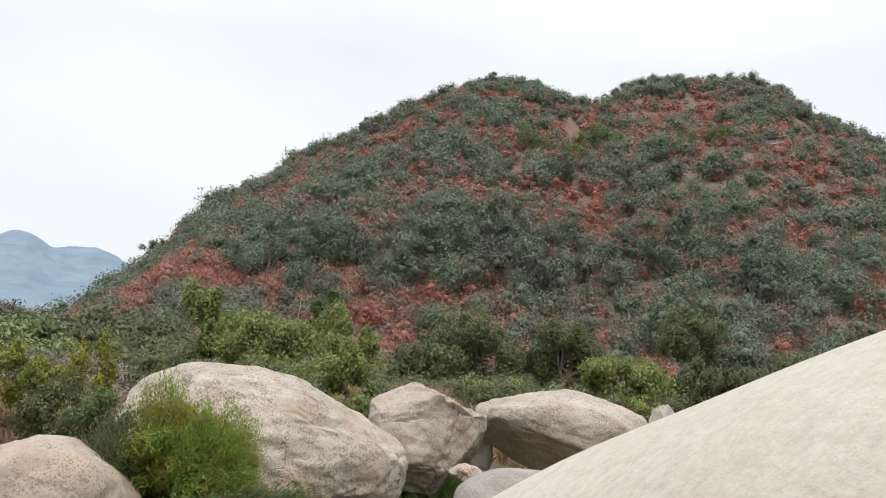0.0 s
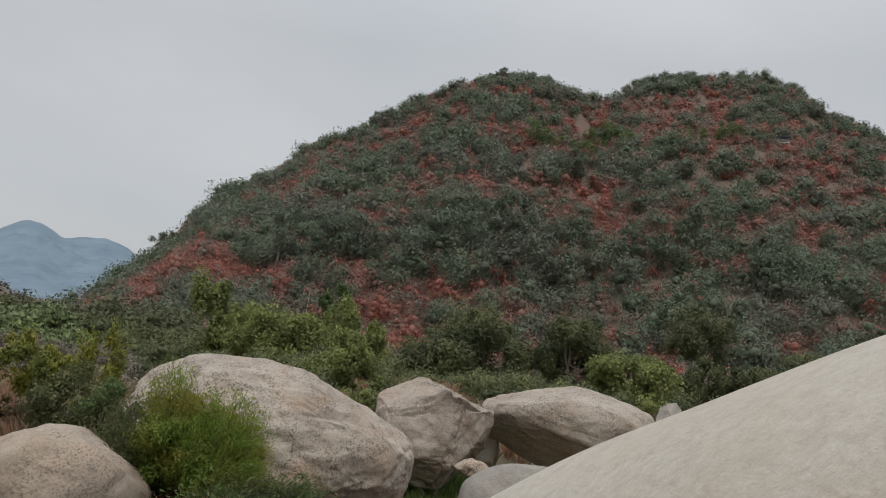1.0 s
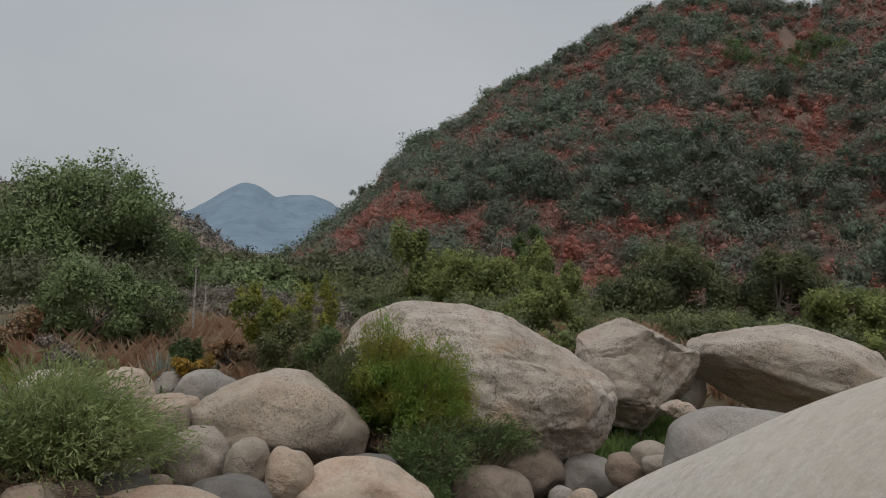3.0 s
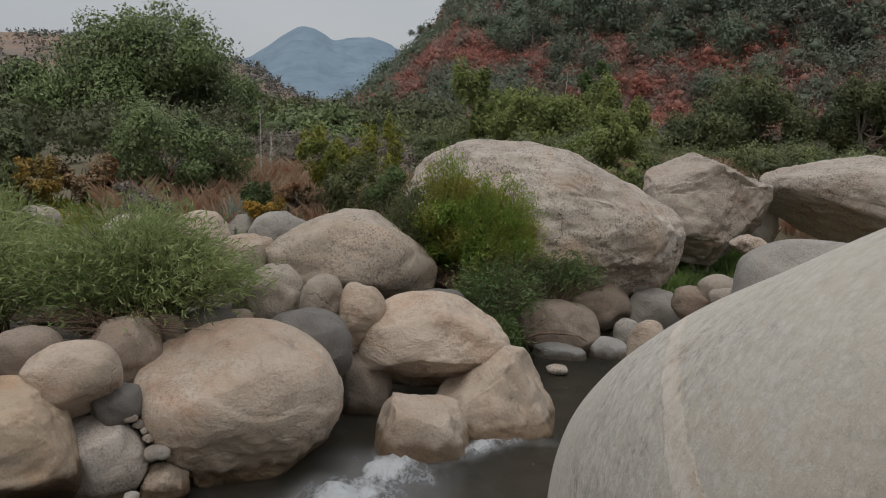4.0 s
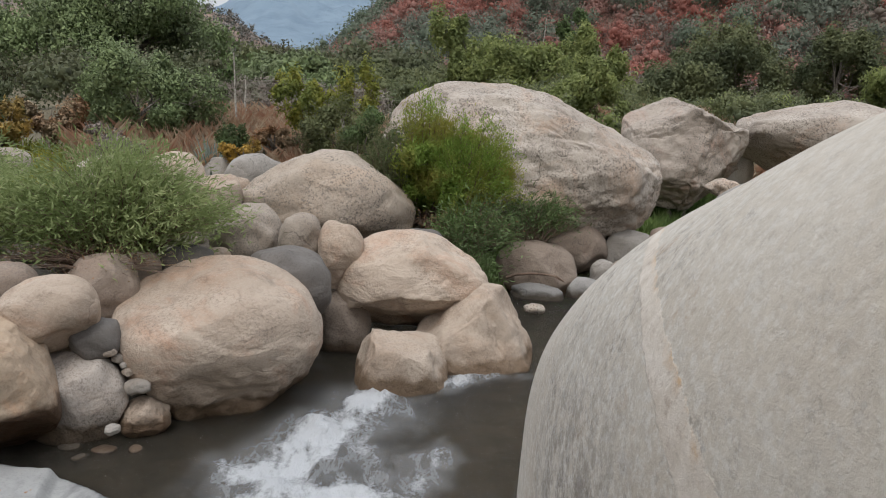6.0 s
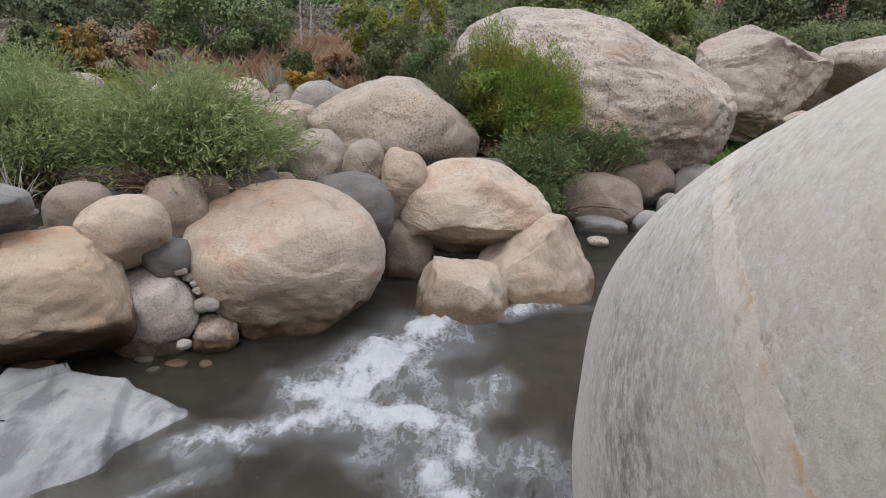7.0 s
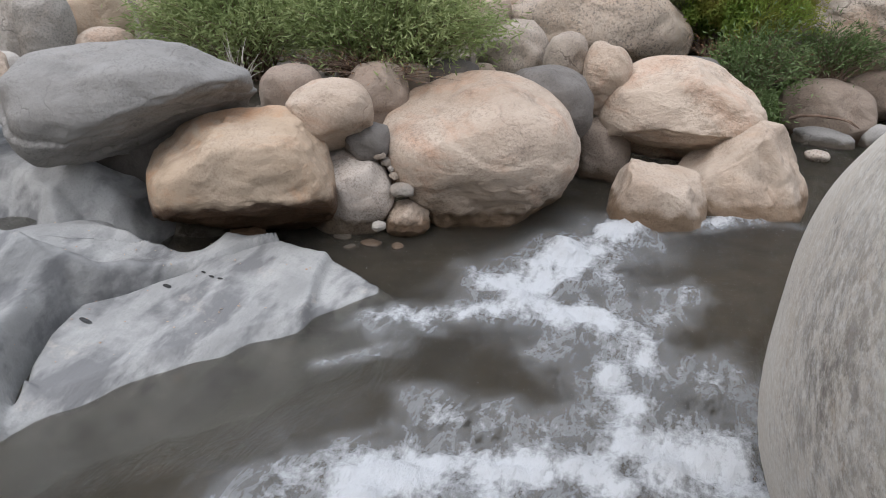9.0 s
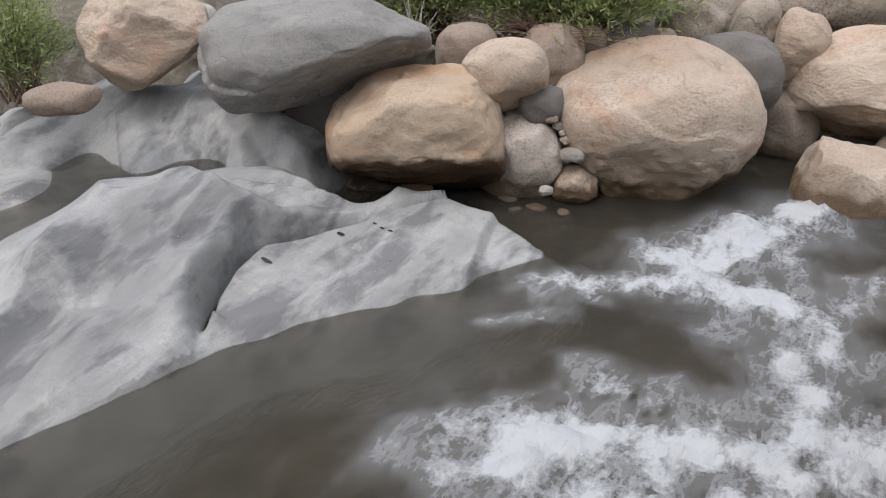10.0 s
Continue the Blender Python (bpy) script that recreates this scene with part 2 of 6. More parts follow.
def near_granite():
    """Coarse pale granite: crystals, beige and rusty weathering, dark lichen streaks, and a raised vein of quartz."""
    m, n, l, out = tree_of("near_granite")
    geo = n.new("ShaderNodeNewGeometry")
    p = geo.outputs["Position"]
    col = mixed(n, l, noised(n, l, p, 24.0, 8, 0.74, 0.38, 0.62), (0.465, 0.42, 0.355), (0.56, 0.515, 0.445))
    col = mixed(n, l, maths(n, l, "MULTIPLY", noised(n, l, p, 1.5, 6, 0.65, 0.45, 0.65), 0.5), col, (0.48, 0.41, 0.325))
    away = n.new("ShaderNodeVectorMath")
    away.operation = "DISTANCE"
    l.new(p, away.inputs[0])
    away.inputs[1].default_value = (0.30, 2.2, 1.45)
    coarse = n.new("ShaderNodeMapRange")
    coarse.inputs["From Min"].default_value, coarse.inputs["From Max"].default_value = 1.9, 0.6
    coarse.inputs["To Min"].default_value, coarse.inputs["To Max"].default_value = 0.25, 1.0
    l.new(away.outputs["Value"], coarse.inputs["Value"])
    crystal = maths(n, l, "MULTIPLY", noised(n, l, p, 30.0, 7, 0.78, 0.49, 0.57), coarse.outputs[0])
    col = mixed(n, l, maths(n, l, "MULTIPLY", crystal, 0.65), col, (0.64, 0.62, 0.58))
    rough_patch = noised(n, l, p, 2.4, 6, 0.7, 0.42, 0.60)
    dots = maths(n, l, "MULTIPLY", maths(n, l, "MULTIPLY", noised(n, l, p, 21.0, 8, 0.82, 0.52, 0.58), rough_patch), coarse.outputs[0])
    col = mixed(n, l, maths(n, l, "MULTIPLY", dots, 0.6), col, (0.17, 0.15, 0.135))
    rust = maths(n, l, "MULTIPLY", noised(n, l, p, 9.0, 8, 0.75, 0.56, 0.68), noised(n, l, p, 1.1, 3, 0.5, 0.45, 0.6))
    col = mixed(n, l, maths(n, l, "MULTIPLY", rust, 0.6), col, (0.37, 0.265, 0.175))
    # lichen on the flank over the water, run down in streaks
    reach = n.new("ShaderNodeMapRange")
    reach.inputs["From Min"].default_value, reach.inputs["From Max"].default_value = 0.85, 0.15
    l.new(away.outputs["Value"], reach.inputs["Value"])
    run = n.new("ShaderNodeMapping")
    run.inputs["Scale"].default_value = (1.0, 1.0, 0.85)
    l.new(p, run.inputs[0])
    streak = maths(n, l, "MULTIPLY", noised(n, l, run.outputs[0], 9.0, 10, 0.82, 0.45, 0.57), reach.outputs[0])
    col = mixed(n, l, maths(n, l, "MULTIPLY", streak, 0.75), col, (0.135, 0.115, 0.10))
    # the vein bends along its way
    rel = n.new("ShaderNodeVectorMath")
    rel.operation = "SUBTRACT"
    l.new(p, rel.inputs[0])
    rel.inputs[1].default_value = (0.463, 1.531, 2.230)

    def dotted(d):
        x = n.new("ShaderNodeVectorMath")
        x.operation = "DOT_PRODUCT"
        l.new(rel.outputs[0], x.inputs[0])
        x.inputs[1].default_value = d
        return x.outputs["Value"]

    def calc(op, a, b, c=0.0):
        x = n.new("ShaderNodeMath")
        x.operation = op
        for sock, v in zip(x.inputs, (a, b, c)):
            if hasattr(v, "is_output"):
                l.new(v, sock)
            else:
                sock.default_value = v
        return x.outputs[0]

    s_, o_ = dotted((0.072, -0.869, -0.490)), dotted((0.922, -0.129, 0.364))
    bend = calc("MULTIPLY_ADD", s_, 0.12, 0.0)
    bend = calc("MULTIPLY_ADD", bend, s_, -0.012)
    off = calc("SUBTRACT", o_, bend)
    off = calc("MULTIPLY_ADD", noised(n, l, p, 5.0, 5, 0.6, 0.0, 1.0), 0.05, off)
    off = calc("MULTIPLY_ADD", noised(n, l, p, 21.0, 6, 0.7, 0.0, 1.0), 0.03, off)
    off = calc("SUBTRACT", off, 0.04)
    size = calc("MULTIPLY_ADD", s_, 0.014, 0.036)
    inside_ = calc("DIVIDE", calc("ABSOLUTE", off, 0.0), size)
    vein = n.new("ShaderNodeMapRange")
    vein.inputs["From Min"].default_value, vein.inputs["From Max"].default_value = 1.06, 0.94
    l.new(inside_, vein.inputs["Value"])
    side = n.new("ShaderNodeMapRange")
    side.inputs["From Min"].default_value, side.inputs["From Max"].default_value = 0.010, 0.032
    l.new(off, side.inputs["Value"])
    quartz = mixed(n, l, noised(n, l, p, 12.0, 5, 0.6), (0.56, 0.49, 0.41), (0.68, 0.615, 0.54))
    quartz = mixed(n, l, maths(n, l, "MULTIPLY", side.outputs[0], noised(n, l, p, 7.0, 6, 0.65, 0.46, 0.60)), quartz, (0.55, 0.36, 0.19))
    quartz = mixed(n, l, maths(n, l, "MULTIPLY", noised(n, l, p, 17.0, 7, 0.7, 0.56, 0.68), 0.7), quartz, (0.33, 0.25, 0.19))
    col = mixed(n, l, maths(n, l, "MULTIPLY", vein.outputs[0], 0.85), col, quartz)
    b = n.new("ShaderNodeBsdfPrincipled")
    b.inputs["Roughness"].default_value = 0.88
    l.new(col, b.inputs["Base Color"])
    grain_ = calc("MULTIPLY_ADD", noised(n, l, p, 24.0, 7, 0.74, 0.2, 0.8), 0.7, noised(n, l, p, 8.0, 6, 0.62, 0.1, 0.9))
    relief = calc("MULTIPLY_ADD", vein.outputs[0], 0.45, grain_)
    relief = calc("MULTIPLY_ADD", dots, -0.25, relief)
    bp = n.new("ShaderNodeBump")
    bp.inputs["Strength"].default_value, bp.inputs["Distance"].default_value = 0.40, 0.03
    l.new(relief, bp.inputs["Height"])
    l.new(bp.outputs[0], b.inputs["Normal"])
    l.new(b.outputs[0], out.inputs[0])
    return m


NEAR = near_granite()
def folded_stone():
    """Pale grey water-worn rock: soft light and dark folds, faint drift marks, fine pitting."""
    m, n, l, out = tree_of("ledge_stone")
    tc = n.new("ShaderNodeTexCoord")
    mp = n.new("ShaderNodeMapping")
    mp.inputs["Rotation"].default_value = (0, 0, radians(-35))
    mp.inputs["Scale"].default_value = (1.5, 0.55, 1.0)
    l.new(tc.outputs["Object"], mp.inputs[0])
    v = tc.outputs["Object"]
    col = mixed(n, l, noised(n, l, mp.outputs[0], 1.5, 4, 0.5, 0.38, 0.62), (0.225, 0.225, 0.219), (0.33, 0.33, 0.321))
    col = mixed(n, l, maths(n, l, "MULTIPLY", noised(n, l, mp.outputs[0], 2.9, 5, 0.55, 0.48, 0.58), 0.8), col, (0.105, 0.105, 0.108))
    col = mixed(n, l, maths(n, l, "MULTIPLY", noised(n, l, v, 1.7, 5, 0.6, 0.5, 0.64), 0.7), col, (0.375, 0.375, 0.362))
    col = mixed(n, l, maths(n, l, "MULTIPLY", noised(n, l, v, 6.5, 7, 0.7, 0.54, 0.66), 0.35), col, (0.20, 0.20, 0.20))
    col = mixed(n, l, maths(n, l, "MULTIPLY", noised(n, l, v, 3.1, 8, 0.7, 0.60, 0.68), 0.5), col, (0.43, 0.39, 0.34))
    col = mixed(n, l, maths(n, l, "MULTIPLY", noised(n, l, v, 60.0, 5, 0.75, 0.50, 0.70), 0.4), col, (0.17, 0.17, 0.17))
    b = n.new("ShaderNodeBsdfPrincipled")
    b.inputs["Roughness"].default_value = 0.62
    l.new(col, b.inputs["Base Color"])
    bp = n.new("ShaderNodeBump")
    bp.inputs["Strength"].default_value, bp.inputs["Distance"].default_value = 0.4, 0.05
    l.new(noised(n, l, mp.outputs[0], 4.0, 8, 0.6, 0.2, 0.8), bp.inputs["Height"])
    l.new(bp.outputs[0], b.inputs["Normal"])
    l.new(b.outputs[0], out.inputs[0])
    return m


LEDGE = folded_stone()


# ---- shape helpers ----
def step(a, b, x):
    s = np.clip((x - a) / (b - a), 0, 1)
    return s * s * (3 - 2 * s)


def vnoise(p, seed=0):
    """Smooth value noise, -1 to 1, for an array of points."""
    p = np.asarray(p, float) + seed * 17.31
    i = np.floor(p).astype(np.int64)
    u = p - i
    u = u * u * (3 - 2 * u)
    total = np.zeros(len(p))
    for dx in (0, 1):
        for dy in (0, 1):
            for dz in (0, 1):
                h = ((i[:, 0] + dx) * 73856093) ^ ((i[:, 1] + dy) * 19349663) ^ ((i[:, 2] + dz) * 83492791)
                h = (h ^ (h >> 13)) * 1274126177 & 0x7FFFFFFF
                val = (h % 100003) / 50001.5 - 1
                wx = u[:, 0] if dx else 1 - u[:, 0]
                wy = u[:, 1] if dy else 1 - u[:, 1]
                wz = u[:, 2] if dz else 1 - u[:, 2]
                total += val * wx * wy * wz
    return total


def mesh_from(name, verts, faces, material=None, smooth=True):
    me = bpy.data.meshes.new(name)
    if isinstance(faces, np.ndarray):
        k = faces.shape[1]
        me.vertices.add(len(verts))
        me.vertices.foreach_set("co", np.asarray(verts, np.float32).ravel())
        me.loops.add(faces.size)
        me.loops.foreach_set("vertex_index", faces.astype(np.int32).ravel())
        me.polygons.add(len(faces))
        me.polygons.foreach_set("loop_start", np.arange(0, faces.size, k, dtype=np.int32))
        me.polygons.foreach_set("use_smooth", np.full(len(faces), smooth))
        me.update(calc_edges=True)
        me.validate()
    else:
        me.from_pydata([tuple(map(float, v)) for v in verts], [], faces)
        for p in me.polygons:
            p.use_smooth = smooth
    if material:
        me.materials.append(material)
    return me


SPHERES = {}


def sphere(sub):
    if sub not in SPHERES:
        bm = bmesh.new()
        bmesh.ops.create_icosphere(bm, subdivisions=sub, radius=1.0)
        v = np.array([x.co[:] for x in bm.verts])
        fa = np.array([[x.index for x in face.verts] for face in bm.faces])
        bm.free()
        SPHERES[sub] = (v / np.linalg.norm(v, axis=1, keepdims=True), fa)
    return SPHERES[sub]


def rock_shape(sub, radii, seed, power=2.5, lump=0.10, cuts=(), grit=0.012, rugged=0.0, edge=0.06, facets=12, seams=(), low=0.0):
    """A worn rock: a rounded block, lumps, planes broken or worn flat, layers, and grit, rougher below where low is set."""
    d, fa = sphere(sub)
    r = (np.abs(d) ** power).sum(1) ** (-1 / power)
    r = r * (1 + lump * vnoise(d * 1.3, seed) + 0.5 * lump * vnoise(d * 2.9, seed + 3))
    p = d * r[:, None]
    rng = np.random.default_rng(seed + 500)
    wob = 0.05 * vnoise(p * 2.6, seed + 13) + 0.022 * vnoise(p * 7.0, seed + 14) + 0.010 * vnoise(p * 17.0, seed + 15)
    for k in range(facets):
        nn = rng.normal(size=3)
        nn /= np.linalg.norm(nn)
        soft = 0.012 if k % 3 else 0.05
        over = p @ nn + wob - rng.uniform(0.84, 0.99) * (np.abs(nn) ** 2.3).sum() ** (-1 / 2.3)
        p = p - nn * (soft * np.logaddexp(0, over / soft) * 0.9)[:, None]
    for nx, ny, nz, reach, keep in cuts:
        nn = np.array([nx, ny, nz]) / math.sqrt(nx * nx + ny * ny + nz * nz)
        over = p @ nn + 1.3 * wob - reach
        over = edge * np.logaddexp(0, over / edge)
        p = p - nn * (over * (1 - keep))[:, None]
    for nx, ny, nz, off, depth in seams:
        # a layer that stands proud of the rock on the other side of a plane, with a crack along it
        nn = np.array([nx, ny, nz]) / math.sqrt(nx * nx + ny * ny + nz * nz)
        h = p @ nn + 1.6 * wob - off
        p = p * (1 + depth / (1 + np.exp(-np.clip(h / 0.012, -30, 30))) - 0.8 * depth * np.exp(-(h / 0.018) ** 2))[:, None]
    q = p * np.asarray(radii)
    size = float(np.mean(radii))
    f = 1 / max(size, 0.15) ** 0.5
    g = 1.3 * vnoise(q * 4 * f, seed + 5) + 0.5 * vnoise(q * 11 * f, seed + 6)
    if low:
        below = step(0.25, -0.25, p[:, 2] + 0.3 * vnoise(p * 2, seed + 8))
        g = g + low * below * (vnoise(q * 16, seed + 31) + 0.8 * vnoise(q * 34, seed + 32) - 1.2 * np.abs(vnoise(q * 7, seed + 33)))
    if rugged:
        # weathered ledges and flakes
        w = q + 0.12 * np.stack([vnoise(q * 3, seed + 21), vnoise(q * 3, seed + 22), vnoise(q * 3, seed + 23)], -1)
        fl = np.abs(vnoise(w * (2.2, 2.2, 4.5), seed + 24)) + 0.6 * np.abs(vnoise(w * (5, 5, 9), seed + 25)) + 0.35 * np.abs(vnoise(w * 14, seed + 26))
        g = g - rugged / grit * (fl - 0.6)
    return q + d * (grit * size * g)[:, None], fa


def boulder(name, label, c, r, yaw, material, seed, sub=4, power=2.5, lump=0.10, cuts=(), roll=0.0, pitch=0.0, grit=0.012, rugged=0.0, edge=0.06, facets=12, seams=(), low=0.0):
    """cuts: planes in the rock's own axes (x across, y away, z up), of radius 1: normal, reach, how much is kept beyond."""
    v, fa = rock_shape(sub, r, seed, power, lump, cuts, grit, rugged, edge, facets, seams, low)
    ob = new(name, mesh_from(name, v, fa, material))
    ob.matrix_world = pose(*c, pitch, roll, yaw)
    return tagged(ob, label, "boulder" if max(r) > 0.25 else "stone", "river boulders")


def empty_thing(name, at_, label, category, group="", kind=""):
    ob = new(name)
    ob.location = at_
    return tagged(ob, label, category, group, kind)


def child(name, me, parent, label=""):
    ob = new(name, me)
    ob.parent = parent
    if label:
        ob["label"] = label
    return ob


def tubes(paths, sides=5):
    """Tapered limbs. paths: lists of (point, radius)."""
    vs, fs = [], []
    for path in paths:
        base = len(vs)
        for k, (p, rad) in enumerate(path):
            p = np.array(p, float)
            a = np.array(path[min(k + 1, len(path) - 1)][0], float) - np.array(path[max(k - 1, 0)][0], float)
            a = a / (np.linalg.norm(a) + 1e-9)
            e1 = np.cross(a, (0.31, 0.77, 0.55))
            e1 = e1 / (np.linalg.norm(e1) + 1e-9)
            e2 = np.cross(a, e1)
            for s in range(sides):
                g = 2 * math.pi * s / sides
                vs.append(p + rad * (math.cos(g) * e1 + math.sin(g) * e2))
        for k in range(len(path) - 1):
            for s in range(sides):
                s2 = (s + 1) % sides
                fs.append((base + k * sides + s, base + k * sides + s2, base + (k + 1) * sides + s2, base + (k + 1) * sides + s))
    return np.array(vs), np.array(fs)


def leaves(centres, size, rng, slim=0.45, up=0.3, along=None, outward=None, loose=0.55, three=False):
    """One rhombic leaf at each centre. along: directions that the leaves follow; outward: directions that they face."""
    n = len(centres)
    a = rng.normal(size=(n, 3)) if along is None else along + 0.55 * rng.normal(size=(n, 3))
    a[:, 2] += up * (1 if along is None else 0)
    face = rng.normal(size=(n, 3))
    if outward is not None:
        face = outward + loose * face
        face /= np.linalg.norm(face, axis=1, keepdims=True) + 1e-9
        a = a - face * (a * face).sum(1, keepdims=True)
    a /= np.linalg.norm(a, axis=1, keepdims=True) + 1e-9
    b = np.cross(a, face)
    b /= np.linalg.norm(b, axis=1, keepdims=True) + 1e-9
    s = (size * rng.uniform(0.6, 1.35, n))[:, None]
    fold = np.cross(a, b) * s * 0.12
    if three:
        v = np.stack([centres - a * s * 0.45 - b * s * slim * 0.5, centres - a * s * 0.45 + b * s * slim * 0.5, centres + a * s * 0.55], 1).reshape(-1, 3)
        return v, np.arange(3 * n).reshape(-1, 3)
    v = np.stack([centres - a * s * 0.5, centres + b * s * slim * 0.5 + fold, centres + a * s * 0.5, centres - b * s * slim * 0.5 + fold], 1).reshape(-1, 3)
    return v, np.arange(4 * n).reshape(-1, 4)


def soften(me, normals):
    """Leaves shade as the rounded clump that they belong to."""
    me.normals_split_custom_set_from_vertices(np.asarray(normals, np.float32))
    return me


def outfaced(v, f, out):
    """Turn the faces so that they look along out, one direction a face."""
    nn = np.cross(v[f[:, 1]] - v[f[:, 0]], v[f[:, 2]] - v[f[:, 0]])
    back = (nn * out).sum(1) < 0
    f = f.copy()
    f[back] = f[back][:, ::-1]
    return f


def clumps(centres, radii, seed, sub=1):
    """Rough dense hearts of foliage: one uneven lump at each centre."""
    d, fa = sphere(sub)
    k = len(centres)
    rng = np.random.default_rng(seed)
    rough = 1 + 0.28 * rng.normal(size=(k, len(d))).clip(-1.5, 1.5)
    v = centres[:, None, :] + d[None] * rough[:, :, None] * radii[:, None, :]
    f = fa[None] + (np.arange(k) * len(d))[:, None, None]
    return v.reshape(-1, 3), f.reshape(-1, 3)


# ---- the land ----
SOIL = earth("hill_soil", (0.17, 0.105, 0.08), (0.16, 0.12, 0.09), (0.13, 0.10, 0.075), 0.03, 0.3, 0.5, 0.6)
ROCKY = earth("dry_slope", (0.20, 0.15, 0.12), (0.28, 0.19, 0.13), (0.14, 0.13, 0.12), 0.012, 0.05, 0.5, 2.0)
# distance haze is put into the mountain's own blue-grey colour
FAR = earth("haze_blue_mountain", (0.15, 0.21, 0.265), (0.185, 0.25, 0.305), (0.125, 0.18, 0.235), 0.004, 0.012, 0.2, 12.0)

RIVER = [(-11, -9, 3.2), (-5.5, -2.5, 2.6), (-2.3, 0.8, 2.0), (-1.1, 2.9, 1.9), (-0.6, 4.8, 1.75), (-0.1, 6.5, 1.25), (1.0, 8.9, 0.8), (2.3, 11.0, 0.5), (4.6, 13.0, 0.3), (9, 14, 0.3)]


def river_gap(x, y):
    """Distance from the water's edge: negative in the channel."""
    best = np.full(np.shape(x), 1e9)
    for (x0, y0, w0), (x1, y1, w1) in zip(RIVER, RIVER[1:]):
        dx, dy = x1 - x0, y1 - y0
        s = np.clip(((x - x0) * dx + (y - y0) * dy) / (dx * dx + dy * dy), 0, 1)
        best = np.minimum(best, np.hypot(x - x0 - s * dx, y - y0 - s * dy) - (w0 + s * (w1 - w0)))
    return best


def ground_height(x, y):
    x, y = np.asarray(x, float), np.asarray(y, float)
    gap = river_gap(x, y)
    z = -0.45 + 0.42 * step(-0.7, 0.5, gap) + 0.72 * step(0.9, 3.2, gap) + 0.45 * step(2.5, 9.0, gap)
    # a hollow under the rock ledge, and the valley floor falling away down the valley
    under = step(-8.0, -7.2, x) * (1 - step(-3.0, -2.4, x)) * (1 - step(4.0, 4.7, y)) * step(-3.0, -2.0, y)
    z = z * (1 - under) - 0.35 * under
    r = np.hypot(x, y)
    az = np.degrees(np.arctan2(-x, y))
    z = z - 0.034 * np.clip(r - 20, 0, 110) * step(-75, -60, az) * (1 - step(36, 60, az))
    # an unseen bank, added behind the camera to block low sky light
    z = z + 0.62 * np.clip(r - 7.5, 0, 45) * step(100, 128, np.abs(az))
    flat = np.stack([x.ravel(), y.ravel(), 0 * x.ravel()], -1)
    n = 0.05 * vnoise(flat * 1.7, 4) + 0.03 * vnoise(flat * 5, 5)
    n = n + step(12, 40, r).ravel() * 0.5 * vnoise(flat * 0.08, 6)
    return z + n.reshape(x.shape)


def floor_material():
    """Gravel by the river, olive-brown litter further out."""
    m, n, l, out = tree_of("valley_floor")
    geo = n.new("ShaderNodeNewGeometry")
    p = geo.outputs["Position"]
    near_ = mixed(n, l, noised(n, l, p, 0.9, 6, 0.6), (0.066, 0.054, 0.040), (0.115, 0.097, 0.074))
    near_ = mixed(n, l, noised(n, l, p, 7.0, 6, 0.7, 0.45, 0.65), near_, (0.17, 0.15, 0.12))
    wide = mixed(n, l, noised(n, l, p, 0.25, 6, 0.6), (0.10, 0.095, 0.055), (0.17, 0.135, 0.085))
    sep = n.new("ShaderNodeSeparateXYZ")
    l.new(p, sep.inputs[0])
    wet = n.new("ShaderNodeMapRange")
    wet.inputs["From Min"].default_value, wet.inputs["From Max"].default_value = -0.02, -0.16
    l.new(sep.outputs["Z"], wet.inputs["Value"])
    silt = mixed(n, l, noised(n, l, p, 1.3, 7, 0.65), (0.075, 0.062, 0.04), (0.15, 0.115, 0.07))
    silt = mixed(n, l, noised(n, l, p, 9.0, 6, 0.7, 0.5, 0.66), silt, (0.06, 0.05, 0.036))
    near_ = mixed(n, l, wet.outputs[0], near_, silt)
    far_ = n.new("ShaderNodeVectorMath")
    far_.operation = "LENGTH"
    l.new(p, far_.inputs[0])
    fade = n.new("ShaderNodeMapRange")
    fade.inputs["From Min"].default_value, fade.inputs["From Max"].default_value = 9.0, 14.0
    l.new(far_.outputs["Value"], fade.inputs["Value"])
    col = mixed(n, l, fade.outputs[0], near_, wide)
    b = n.new("ShaderNodeBsdfPrincipled")
    b.inputs["Roughness"].default_value = 0.95
    l.new(col, b.inputs["Base Color"])
    bp = n.new("ShaderNodeBump")
    bp.inputs["Strength"].default_value, bp.inputs["Distance"].default_value = 0.6, 0.05
    l.new(noised(n, l, p, 14.0, 6, 0.7, 0.1, 0.9), bp.inputs["Height"])
    l.new(bp.outputs[0], b.inputs["Normal"])
    l.new(b.outputs[0], out.inputs[0])
    return m


BED = floor_material()


def polar_sheet(name, radii, angles, height, material, closed=True):
    rr, aa = np.meshgrid(radii, angles, indexing="ij")
    x, y = -rr * np.sin(aa), rr * np.cos(aa)
    v = np.stack([x.ravel(), y.ravel(), height(x, y, rr, aa).ravel()], -1)
    na = len(angles)
    f = []
    i, j = np.meshgrid(np.arange(len(radii) - 1), np.arange(na if closed else na - 1), indexing="ij")
    i, j = i.ravel(), j.ravel()
    k = (j + 1) % na
    f = np.stack([i * na + j, (i + 1) * na + j, (i + 1) * na + k, i * na + k], -1)[:, ::-1]
    return new(name, mesh_from(name, v, f, material))


ground = polar_sheet("ground", np.r_[0.02, np.geomspace(0.4, 4800, 150)], np.linspace(0, 2 * math.pi, 240, endpoint=False), lambda x, y, r, a: ground_height(x, y), BED)
tagged(ground, "stony brown river bed and gravelly valley floor", "ground", kind="structure")


